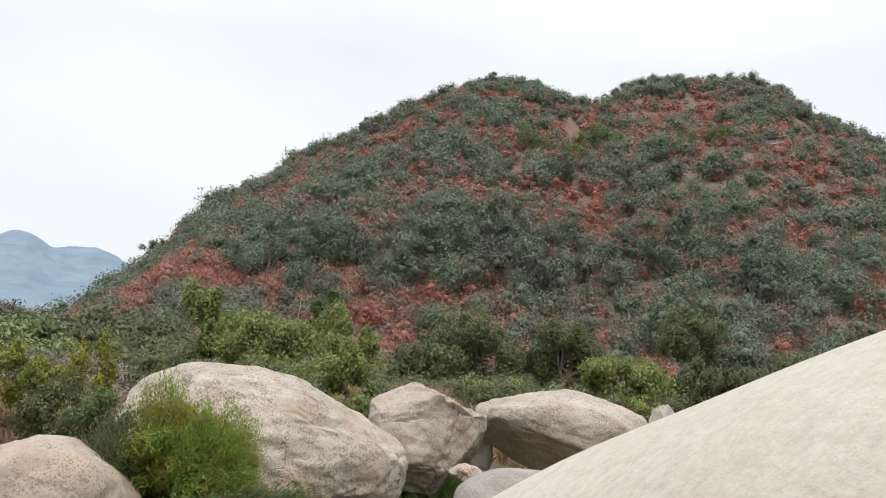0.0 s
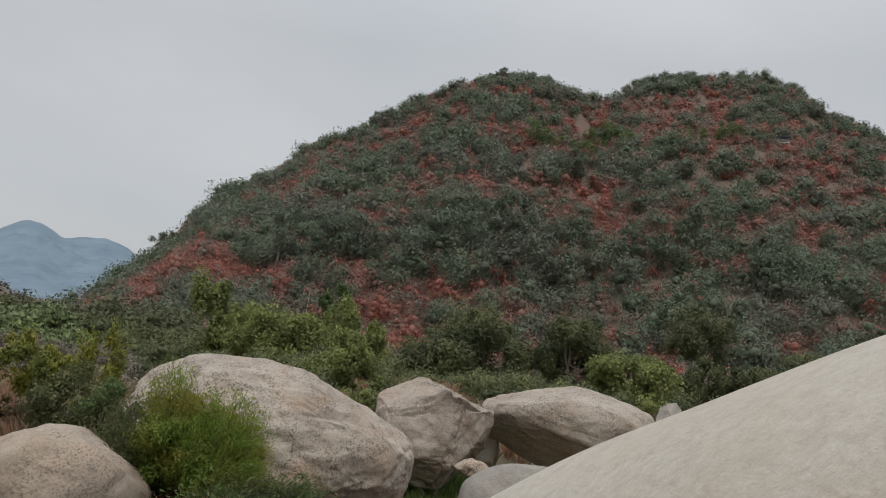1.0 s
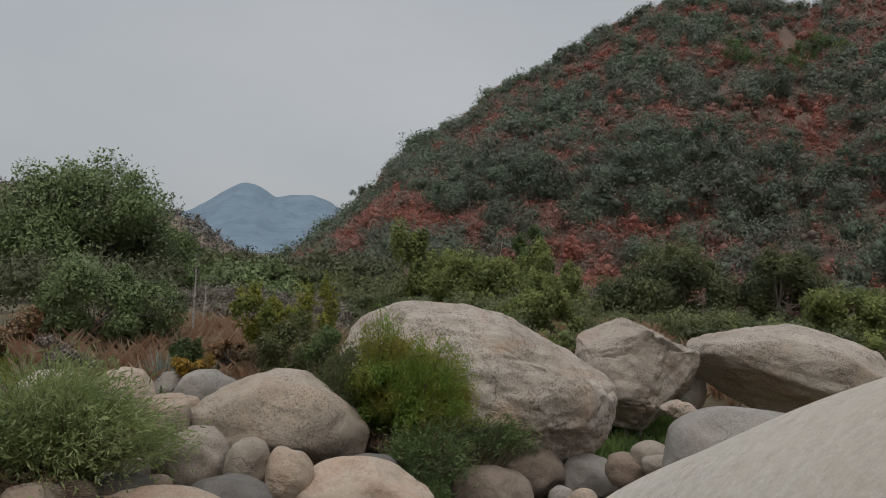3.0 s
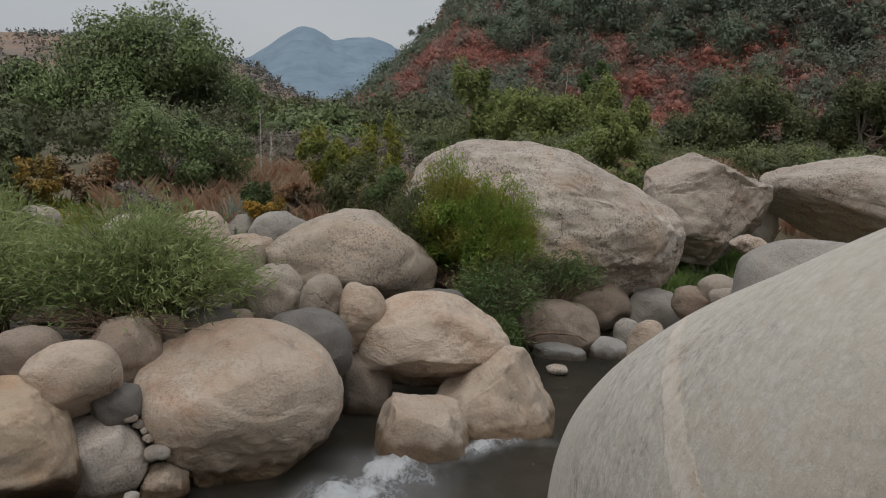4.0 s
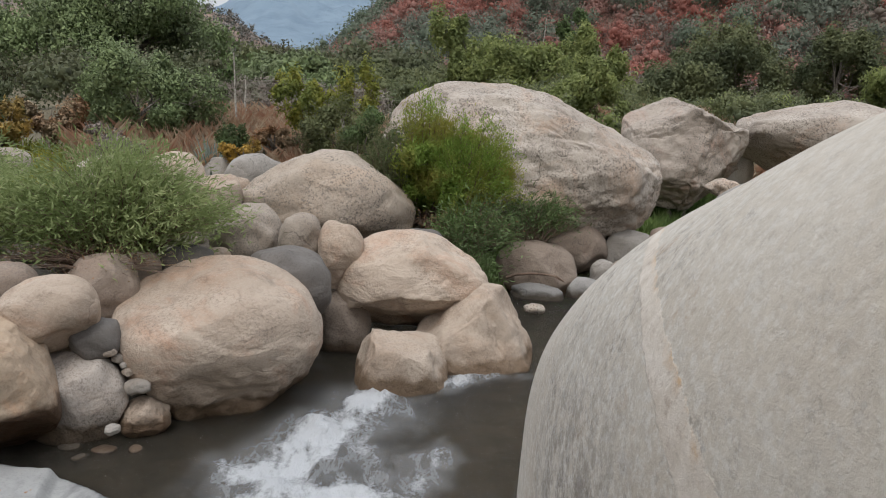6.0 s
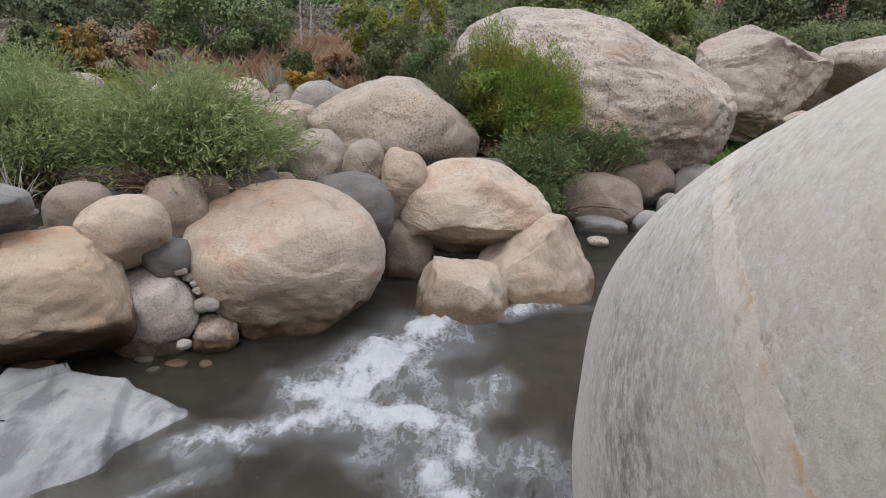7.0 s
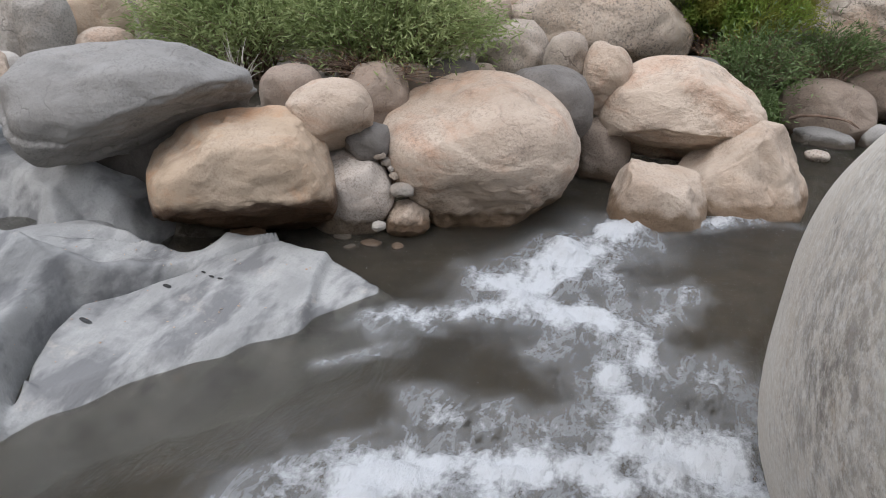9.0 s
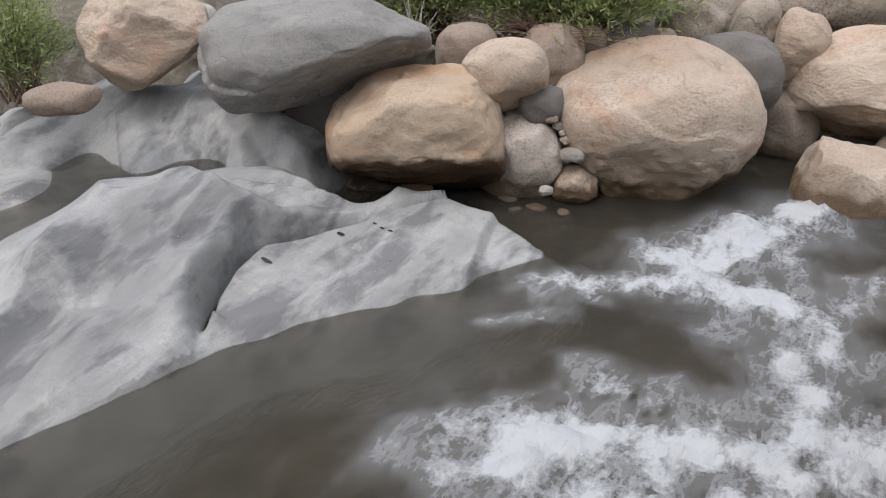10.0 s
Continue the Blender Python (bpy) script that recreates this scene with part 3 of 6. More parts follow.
# ---- hills: azimuth in degrees to the left of straight ahead ----
def crest(az, marks):
    a = np.array(marks)[::-1] if marks[0][0] > marks[-1][0] else np.array(marks)
    return [np.interp(az, a[:, 0], a[:, k]) for k in range(1, a.shape[1])]


# azimuth, elevation of the crest, distance of the crest, distance of the foot
HILL = [(26, -3.5, 190, 130), (16, -3.0, 195, 115), (12, -2.3, 200, 95), (9.2, -0.1, 208, 82), (6.3, 2.7, 215, 74), (4.4, 5.1, 222, 68), (2, 8.1, 232, 62), (-1, 10.0, 240, 74), (-4, 12.6, 250, 74), (-7.4, 14.3, 258, 74), (-10.2, 16.2, 264, 74), (-14, 18.1, 268, 74), (-17, 19.1, 272, 74), (-19.6, 19.3, 275, 74), (-22, 18.8, 282, 74), (-24, 18.2, 295, 74), (-25.9, 18.2, 310, 74), (-27.7, 19.3, 325, 74), (-30.5, 19.8, 335, 74), (-35.9, 19.8, 335, 74), (-38.2, 19.0, 330, 74), (-40.4, 17.2, 320, 74), (-42.6, 16.4, 310, 74), (-45, 15.0, 300, 74), (-60, 11, 280, 74), (-85, 9, 260, 74)]
LEFT_HILL = [(12.6, -1.6, 320, 250), (13.6, -0.5, 330, 250), (15.4, 0.7, 340, 245), (16.6, 1.5, 345, 240), (17.3, 1.9, 350, 238), (19, 2.2, 356, 232), (21, 2.6, 365, 228), (26.5, 3.0, 390, 222), (29.8, 3.5, 405, 220), (33, 3.3, 420, 220), (50, 5, 430, 200), (95, 8, 430, 180)]
MOUNTAIN = [(3, 0.5, 2600, 1500), (6, 2.6, 2600, 1500), (8.0, 3.9, 2600, 1500), (9.3, 4.25, 2600, 1500), (11, 4.1, 2600, 1500), (11.9, 3.9, 2600, 1500), (12.6, 4.35, 2600, 1500), (13.3, 4.7, 2600, 1500), (14.3, 4.75, 2600, 1500), (15.5, 4.1, 2600, 1500), (17.5, 2.6, 2600, 1500), (22, 1.0, 2600, 1500), (40, 0.5, 2600, 1500)]


def slope_height(marks, rough):
    def height(x, y, r, a):
        el, far, foot = crest(np.degrees(a), marks)
        top = np.maximum(3.0 + far * np.tan(np.radians(el)), -5.0)
        base = -4.6 if marks is HILL else -3.5
        s = (r - foot) / (far - foot)
        up = np.where(s < 0, 0, np.where(s < 1, np.abs(s) ** 1.08, 1 - (s - 1) * 0.9))
        p = np.stack([x.ravel(), y.ravel(), 0 * x.ravel()], -1)
        n = rough * (vnoise(p * 0.028, 11) + 0.5 * vnoise(p * 0.07, 12)).reshape(x.shape) * np.clip(s, 0, 0.85)
        return base + np.minimum(s, 0) * 20 + (top - base) * up + n * np.clip(1 - np.abs(s - 1) * 0, 0, 1) * np.where(s > 0.7, np.clip((1 - s) / 0.3, 0.12, 1), 1)
    return height


hill_height, left_height, far_height = slope_height(HILL, 5.0), slope_height(LEFT_HILL, 5.0), slope_height(MOUNTAIN, 30.0)
rad = math.radians
hill = polar_sheet("hill", np.linspace(60, 420, 120), np.linspace(rad(-85), rad(26), 220), hill_height, SOIL, False)
tagged(hill, "steep rounded hill of red-brown soil under scrub", "hill", kind="structure")
left_hill = polar_sheet("hill_far", np.linspace(170, 560, 60), np.linspace(rad(12.6), rad(95), 150), left_height, ROCKY, False)
tagged(left_hill, "low rocky hill with burnt orange slopes", "hill", kind="structure")
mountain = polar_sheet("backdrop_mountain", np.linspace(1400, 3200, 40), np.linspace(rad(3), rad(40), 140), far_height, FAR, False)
tagged(mountain, "two-peaked mountain beyond the valley, its blue haze put into the colour", "mountain", kind="structure")
# ---- water ----
def water_material():
    m, n, l, out = tree_of("river_water")
    geo = n.new("ShaderNodeNewGeometry")
    p = geo.outputs["Position"]
    att = n.new("ShaderNodeAttribute")
    att.attribute_name = "foam"
    flow = n.new("ShaderNodeMapping")
    flow.inputs["Rotation"].default_value = (0, 0, radians(28))
    flow.inputs["Scale"].default_value = (1.0, 0.42, 1.0)
    l.new(p, flow.inputs[0])

    def calc(op, a, b, c=0.0):
        x = n.new("ShaderNodeMath")
        x.operation = op
        for sock, val in zip(x.inputs, (a, b, c)):
            if hasattr(val, "is_output"):
                l.new(val, sock)
            else:
                sock.default_value = val
        return x.outputs[0]

    def ridge(scale, width):
        """Thin threads of foam drawn out by the current."""
        t = noised(n, l, flow.outputs[0], scale, 6, 0.66, 0.0, 1.0, 0.4)
        return calc("SUBTRACT", 1.0, calc("MULTIPLY", calc("ABSOLUTE", calc("SUBTRACT", t, 0.5), 0.0), 1.0 / width))

    lace = noised(n, l, flow.outputs[0], 7.0, 8, 0.64, 0.30, 0.70, 0.2)
    bits = noised(n, l, p, 22.0, 8, 0.70, 0.28, 0.72)
    foam = att.outputs["Fac"]
    body = calc("MULTIPLY_ADD", lace, 0.45, foam)
    body = calc("MULTIPLY_ADD", bits, 0.42, body)
    core = n.new("ShaderNodeMapRange")
    core.inputs["From Min"].default_value, core.inputs["From Max"].default_value = 0.93, 1.42
    l.new(body, core.inputs["Value"])
    threads = calc("MAXIMUM", ridge(6.0, 0.13), calc("MULTIPLY", ridge(14.0, 0.17), 0.7))
    threads = calc("MAXIMUM", threads, 0.0)
    spread = n.new("ShaderNodeMapRange")
    spread.inputs["From Min"].default_value, spread.inputs["From Max"].default_value = 0.13, 0.42
    l.new(calc("MULTIPLY_ADD", bits, 0.12, foam), spread.inputs["Value"])
    fm_ = calc("MULTIPLY_ADD", calc("MULTIPLY", threads, spread.outputs[0]), 0.36, calc("MULTIPLY", core.outputs[0], 0.86))
    fm = calc("MINIMUM", fm_, 0.9)
    w = n.new("ShaderNodeBsdfPrincipled")
    w.inputs["Base Color"].default_value = (0.47, 0.445, 0.38, 1)
    w.inputs["Roughness"].default_value = 0.05
    w.inputs["IOR"].default_value = 1.333
    w.inputs["Transmission Weight"].default_value = 0.94
    f = n.new("ShaderNodeBsdfPrincipled")
    f.inputs["Base Color"].default_value = (0.52, 0.535, 0.55, 1)
    f.inputs["Roughness"].default_value = 0.6
    bp = n.new("ShaderNodeBump")
    bp.inputs["Strength"].default_value, bp.inputs["Distance"].default_value = 1.0, 0.13
    l.new(noised(n, l, flow.outputs[0], 6.0, 8, 0.68, 0.1, 0.9, 0.3), bp.inputs["Height"])
    l.new(bp.outputs[0], w.inputs["Normal"])
    bf = n.new("ShaderNodeBump")
    bf.inputs["Strength"].default_value, bf.inputs["Distance"].default_value = 0.7, 0.05
    l.new(lace, bf.inputs["Height"])
    l.new(bf.outputs[0], f.inputs["Normal"])
    mx = n.new("ShaderNodeMixShader")
    l.new(fm, mx.inputs[0])
    l.new(w.outputs[0], mx.inputs[1])
    l.new(f.outputs[0], mx.inputs[2])
    l.new(mx.outputs[0], out.inputs[0])
    return m


WATER = water_material()
# streaks of white water: points along each, half width, strength
STREAKS = [
    ([(0.35, 6.8), (-0.3, 6.5), (-0.7, 6.2), (-1.0, 5.6), (-1.3, 5.0)], 0.11, 0.75),
    ([(-0.75, 6.0), (-1.05, 5.4), (-1.3, 4.85), (-1.2, 4.6)], 0.27, 1.0),
    ([(-1.35, 4.75), (-1.7, 4.2), (-1.95, 3.95)], 0.12, 0.8),
    ([(-1.9, 3.7), (-2.1, 3.45)], 0.08, 0.55),
    ([(-1.2, 4.7), (-0.75, 4.55), (-0.45, 4.5), (-0.38, 4.0), (-0.3, 3.5)], 0.19, 0.9),
    ([(-0.12, 5.2), (-0.28, 4.6)], 0.14, 0.65),
    ([(-0.75, 5.3), (-0.5, 4.9), (-0.3, 4.5)], 0.16, 0.6),
    ([(-0.25, 4.1), (0.1, 4.2), (0.35, 4.0)], 0.22, 0.55),
    ([(-0.9, 4.2), (-0.4, 3.7), (0.1, 3.4)], 0.18, 0.45),
    ([(-1.6, 2.35), (-1.3, 2.65), (-0.8, 2.95), (-0.2, 3.25), (0.2, 3.4)], 0.25, 0.95),
    ([(-1.35, 3.3), (-0.9, 3.3), (-0.4, 3.5)], 0.15, 0.6),
    ([(-1.1, 1.95), (-0.7, 2.4), (0.1, 2.8)], 0.30, 0.95),
    ([(-0.7, 2.0), (-0.2, 2.5), (0.3, 2.9)], 0.35, 0.9),
    ([(-0.4, 3.3), (0.1, 3.1), (0.4, 3.4)], 0.30, 0.6),
]


def foam_at(x, y):
    q = np.stack([x.ravel(), y.ravel(), 0 * x.ravel()], -1)
    x = x + (0.13 * vnoise(q * 3.0, 61) + 0.08 * vnoise(q * 7.5, 62)).reshape(x.shape)
    y = y + (0.13 * vnoise(q * 3.0, 63) + 0.08 * vnoise(q * 7.5, 64)).reshape(x.shape)
    f = np.zeros(x.shape)
    for pts, half, strength in STREAKS:
        for (x0, y0), (x1, y1) in zip(pts, pts[1:]):
            dx, dy = x1 - x0, y1 - y0
            s = np.clip(((x - x0) * dx + (y - y0) * dy) / (dx * dx + dy * dy), 0, 1)
            d = np.hypot(x - x0 - s * dx, y - y0 - s * dy)
            f = np.maximum(f, strength * (0.80 * np.exp(-(d / (1.15 * half)) ** 2) + 0.24 * np.exp(-(d / (2.8 * half)) ** 2)))
    return f * (0.85 + 0.35 * vnoise(q * 5, 65).reshape(x.shape))


def water_sheet(name, x0, x1, y0, y1, pitch, level, tip):
    xs, ys = np.arange(x0, x1, pitch), np.arange(y0, y1, pitch)
    x, y = np.meshgrid(xs, ys, indexing="ij")
    f = foam_at(x, y)
    q = np.stack([x.ravel(), y.ravel(), 0 * x.ravel()], -1)
    choppy = (vnoise(q * 4, 21) + 0.7 * vnoise(q * 9, 22) + 0.5 * vnoise(q * 19, 23)).reshape(x.shape)
    calm = (vnoise(q * 2.2, 24) + 0.5 * vnoise(q * 6, 25)).reshape(x.shape)
    z = level + tip * (0.060 * f * choppy + 0.03 * f + 0.014 * calm)
    v = np.stack([x.ravel(), y.ravel(), z.ravel()], -1)
    n = len(ys)
    i, j = np.meshgrid(np.arange(len(xs) - 1), np.arange(n - 1), indexing="ij")
    i, j = i.ravel(), j.ravel()
    fa = np.stack([i * n + j, (i + 1) * n + j, (i + 1) * n + j + 1, i * n + j + 1], -1)
    me = mesh_from(name, v, fa, WATER)
    a = me.attributes.new("foam", "FLOAT", "POINT")
    a.data.foreach_set("value", f.ravel().astype(np.float32))
    return new(name, me)


river = water_sheet("water", -9.0, 3.2, -4.5, 12.0, 0.038, 0.0, 1.0)
tagged(river, "shallow brown river water with white rapids", "river", kind="structure")
pool = water_sheet("water_pool", -6.6, -4.66, 1.2, 4.0, 0.06, 0.36, 0.3)
tagged(pool, "still dark pool behind the grey rock ledge", "pool", kind="structure")
# ---- the grey ledge and the great near boulder ----
def bump_at(x, y, x0, y0, x1, y1, half):
    dx, dy = x1 - x0, y1 - y0
    s = np.clip(((x - x0) * dx + (y - y0) * dy) / (dx * dx + dy * dy), 0, 1)
    return np.exp(-(np.hypot(x - x0 - s * dx, y - y0 - s * dy) / half) ** 2)


def along(x, y, pts):
    """Nearest place on a line of points: signed distance (positive to the left) and the third number there."""
    best, val, sign = np.full(x.shape, 1e9), np.zeros(x.shape), np.ones(x.shape)
    for a, b in zip(pts, pts[1:]):
        dx, dy = b[0] - a[0], b[1] - a[1]
        s = np.clip(((x - a[0]) * dx + (y - a[1]) * dy) / (dx * dx + dy * dy), 0, 1)
        d = np.hypot(x - a[0] - s * dx, y - a[1] - s * dy)
        near_ = d < best
        best = np.where(near_, d, best)
        val = np.where(near_, a[2] + s * (b[2] - a[2]), val)
        sign = np.where(near_, np.sign(dx * (y - a[1]) - dy * (x - a[0])), sign)
    return best * sign, val


SHORE = [(-3.9, -2.5, 0), (-3.7, 0.41, 0), (-3.62, 1.15, 0), (-3.49, 1.7, 0), (-3.36, 2.32, 0), (-3.05, 2.92, 0), (-2.73, 3.4, 0), (-2.46, 3.75, 0), (-2.17, 4.30, 0), (-2.32, 4.75, 0)]
CREST = [(-4.9, -1.5, 0.5), (-4.77, 1.31, 0.5), (-4.66, 1.92, 0.55), (-4.54, 2.5, 0.6), (-4.47, 2.96, 0.62), (-4.40, 3.42, 0.62), (-4.12, 3.72, 0.60), (-3.8, 3.86, 0.48), (-3.45, 3.95, 0.30)]
CREASE = [(-3.40, 2.2, 0.05), (-3.48, 2.3, 0.09), (-3.64, 2.55, 0.16), (-3.76, 2.82, 0.17), (-3.83, 3.17, 0.15), (-3.55, 3.62, 0.09), (-3.36, 3.95, 0.04)]
BACK = [(-1.9, 4.36, 0), (-2.3, 4.42, 0), (-2.62, 4.54, 0), (-3.05, 4.48, 0), (-3.37, 4.33, 0), (-3.63, 4.10, 0), (-3.80, 3.90, 0)]
RIDGE = [(-7.6, 1.6, 0.5), (-6.03, 2.79, 0.60), (-6.07, 3.27, 0.68), (-5.96, 3.74, 0.76), (-5.07, 4.16, 0.74), (-4.55, 4.17, 0.62), (-4.3, 4.17, 0.40), (-4.0, 4.15, -0.3)]


def ledge_height(x, y):
    q = np.stack([x.ravel(), y.ravel(), 0 * x.ravel()], -1)
    wig = (0.07 * vnoise(q * 1.7, 31) + 0.03 * vnoise(q * 4.1, 32)).reshape(x.shape)
    fine = (0.010 * vnoise(q * 5, 33) + 0.004 * vnoise(q * 13, 34)).reshape(x.shape)
    sd, _ = along(x, y, SHORE)
    sd = sd + 0.5 * wig + 0.05
    # the low shelf with its broken end
    shelf = np.where(sd > 0, 0.85 * np.minimum(sd, 0.10) + 0.17 * np.clip(sd - 0.10, 0, 0.4) + 0.10 * np.clip(sd - 0.5, 0, 0.8), 0.9 * sd)
    shelf = shelf - 0.07 * step(-2.66, -2.58, x + 0.3 * (y - 4.3) + 0.5 * wig)
    back, _ = along(x, y, BACK)
    back = back + 0.15 * wig
    shelf = shelf - 1.1 * step(0.03, -0.05, back)
    # the long folded back of the ledge, which rises from the crease to its crest
    cd, ch = along(x, y, CREST)
    rd, rh = along(x, y, CREASE)
    u = np.clip(sd, 0, 9) / (np.clip(sd, 0, 9) + np.maximum(-cd, 0) + 1e-6)
    slope = np.where(cd < 0, ch * u ** 0.8, ch - (1.1 + 5.0 * step(-4.3, -3.75, x)) * np.maximum(cd - 0.05, 0) ** 1.25)
    riser = np.where(rd > 0, 1.5 * rh * np.sqrt(step(0.0, 0.13, rd)), 0.0) * (1 - step(-0.5, 0.05, cd))
    shelf = shelf - 0.5 * step(0.05, 0.35, cd) * (1 - step(-3.75, -3.5, x))
    ease = step(-0.05, 0.6, rd)
    creased = np.where(rd > 0, np.maximum(slope, shelf) * ease + np.maximum(shelf, 0) * (1 - ease) + riser, np.where(y < 2.45, slope, -9))
    turn = step(1.3, 2.5, y)
    mound = np.where(creased > -5, slope * (1 - turn) + creased * turn, -9)
    mound = np.where(sd > 0, mound, -9)
    z = np.maximum(shelf, mound)
    # folds worn by the river
    z = z - 0.06 * bump_at(x, y, -3.90, 1.30, -4.12, 2.0, 0.19) - 0.05 * bump_at(x, y, -4.02, 2.07, -4.14, 2.46, 0.16) - 0.07 * bump_at(x, y, -4.25, 3.2, -3.88, 3.45, 0.12)
    z = z + 0.06 * bump_at(x, y, -3.72, 1.5, -3.95, 2.3, 0.13) + 0.05 * bump_at(x, y, -4.3, 2.3, -4.05, 3.2, 0.14)
    z = z - 0.24 * np.exp(-(rd / 0.04) ** 2) * step(2.2, 2.5, y) * (1 - step(3.7, 3.9, y)) * (x < -3.3)
    billow = np.abs(vnoise(q * (1.5, 0.8, 1) + (0.4 * vnoise(q * 1.1, 37))[:, None], 35)) + 0.45 * np.abs(vnoise(q * (3.4, 1.7, 1), 36))
    z = z + 0.25 * (0.42 - billow.reshape(x.shape)) * step(0.12, 0.7, sd) * step(-0.05, 0.3, rd)
    # the ridge behind the pool and its low toe
    gd, gh = along(x, y, RIDGE)
    front = np.where(gd < 0, -gd, 0.7 * gd)
    ridge = gh + 0.02 + 0.30 * (0.40 - billow.reshape(x.shape)) * step(0.0, 0.25, front) - 0.85 * (np.sqrt(front ** 2 + 0.15 ** 2) - 0.15) + 0.09 * np.sin(7 * (x * 0.6 + y) + 16 * wig) * step(0.1, 0.3, front)
    toe = 0.43 - 1.2 * np.maximum(np.hypot(x + 5.85, y - 2.42) - 0.35, 0) ** 1.4
    z = np.maximum(np.maximum(z, ridge), toe)
    return np.maximum(z + fine + 0.35 * wig * step(0.1, 0.6, sd), -1.0)


xs, ys = np.linspace(-8.2, -1.9, 360), np.linspace(-1.5, 5.0, 360)
lx, ly = np.meshgrid(xs, ys, indexing="ij")
lv = np.stack([lx.ravel(), ly.ravel(), ledge_height(lx, ly).ravel()], -1)
li, lj = np.meshgrid(np.arange(359), np.arange(359), indexing="ij")
li, lj = li.ravel(), lj.ravel()
lf = np.stack([li * 360 + lj, (li + 1) * 360 + lj, (li + 1) * 360 + lj + 1, li * 360 + lj + 1], -1)
lf = lf[lv[lf][:, :, 2].max(1) > -0.8]
gx, gy = np.gradient(lv[:, 2].reshape(360, 360), xs, ys)
ln = np.stack([-gx.ravel(), -gy.ravel(), np.ones(gx.size)], -1)
ln /= np.linalg.norm(ln, axis=1, keepdims=True)
mid = lv[lf].mean(1)
behind, _ = along(mid[:, 0], mid[:, 1], CREST)
above, _ = along(mid[:, 0], mid[:, 1], CREASE)
is_rear = (behind > 0.3) & (mid[:, 0] < -3.55)
is_shelf = ~is_rear & (above < 0) & (mid[:, 1] > 2.2)
ledge = empty_thing("rock_ledge", (-3.6, 2.5, 0.0), "smooth pale grey water-worn rock ledge with darker folds", "rock ledge")
for part_name, chosen, text in (("low_shelf", is_shelf, "flat pale grey shelf"), ("folded_back", ~is_rear & ~is_shelf, ""), ("rear_ridge", is_rear, "banded grey ridge")):
    used, flat = np.unique(lf[chosen], return_inverse=True)
    me = mesh_from(part_name, lv[used] - (-3.6, 2.5, 0.0), flat.reshape(-1, 4), LEDGE)
    child(part_name, soften(me, ln[used]), ledge, text)

# swells and hollows worn into it: direction, depth
SWELLS = [((-0.96, -0.02, 0.27), -0.0259), ((-0.72, 0.40, -0.57), 0.0591), ((-0.94, 0.32, -0.11), 0.0043), ((-0.87, -0.34, 0.36), 0.0219), ((-0.84, 0.41, -0.35), -0.0542),
          ((-0.98, 0.15, 0.11), 0.0024), ((-0.92, -0.17, 0.36), -0.0253), ((-0.97, 0.25, 0.0), 0.0293), ((-0.90, 0.37, -0.24), -0.0487), ((-0.78, 0.40, -0.47), 0.0101)]
# its skin is finest where it bulges over the river
pole = np.array((-0.93, 0.05, 0.05)) / np.linalg.norm((-0.93, 0.05, 0.05))
e1 = np.cross(pole, (0, 0, 1.0))
e1 /= np.linalg.norm(e1)
e2 = np.cross(pole, e1)
rows_, cols_ = 230, 400
th = math.pi * np.linspace(0.0, 1, rows_) ** 1.7
ph = np.linspace(0, 2 * math.pi, cols_, endpoint=False)
tt, pp = np.meshgrid(th, ph, indexing="ij")
d = (np.cos(tt)[..., None] * pole + np.sin(tt)[..., None] * (np.cos(pp)[..., None] * e1 + np.sin(pp)[..., None] * e2)).reshape(-1, 3)
gi, gj = np.meshgrid(np.arange(rows_ - 1), np.arange(cols_), indexing="ij")
gi, gj = gi.ravel(), gj.ravel()
gk = (gj + 1) % cols_
fa = np.stack([gi * cols_ + gj, (gi + 1) * cols_ + gj, (gi + 1) * cols_ + gk, gi * cols_ + gk], -1)
size = np.ones(len(d))
for way, depth in SWELLS:
    u = np.array(way) / np.linalg.norm(way)
    size += depth * np.exp(-(1 - d @ u) / 0.10)
v = d * size[:, None] * (4.069, 5.824, 1.828)
rough = step(-0.1, 0.5, vnoise(v * 0.9, 55))
v = v + d * (0.006 * vnoise(v * 2.2, 51) + rough * (0.004 * vnoise(v * 9, 52) + 0.004 * vnoise(v * 21, 53) - 0.006 * np.abs(vnoise(v * 13, 54))))[:, None]
near = new("near_boulder", mesh_from("near_boulder", v, fa, NEAR))
near.matrix_world = Matrix.Translation((3.882, 1.704, 0.256)) @ Matrix.Rotation(radians(-6.6), 4, "Z") @ Matrix.Rotation(radians(32.9), 4, "Y") @ Matrix.Rotation(radians(-32.7), 4, "X")
tagged(near, "huge smooth grey-white granite boulder beside the river", "boulder")

# ---- boulders of the far bank ----
boulder("boulder", "large rounded tan boulder standing in the river edge", (-2.09, 6.09, 0.45), (0.87, 0.76, 0.735), 19, TAN, 1, sub=6, power=2.5, lump=0.03, edge=0.05, low=2.2, facets=0, grit=0.008, cuts=((-0.46, -0.15, 0.86, 0.77, 0.05), (-0.85, -0.2, -0.5, 0.76, 0.05), (0.12, -0.88, -0.45, 0.80, 0.0), (0.70, -0.4, -0.58, 0.84, 0.0), (0.35, -0.2, 0.9, 0.94, 0.1)), seams=((-0.30, 0.22, -1, -0.60, 0.018),))
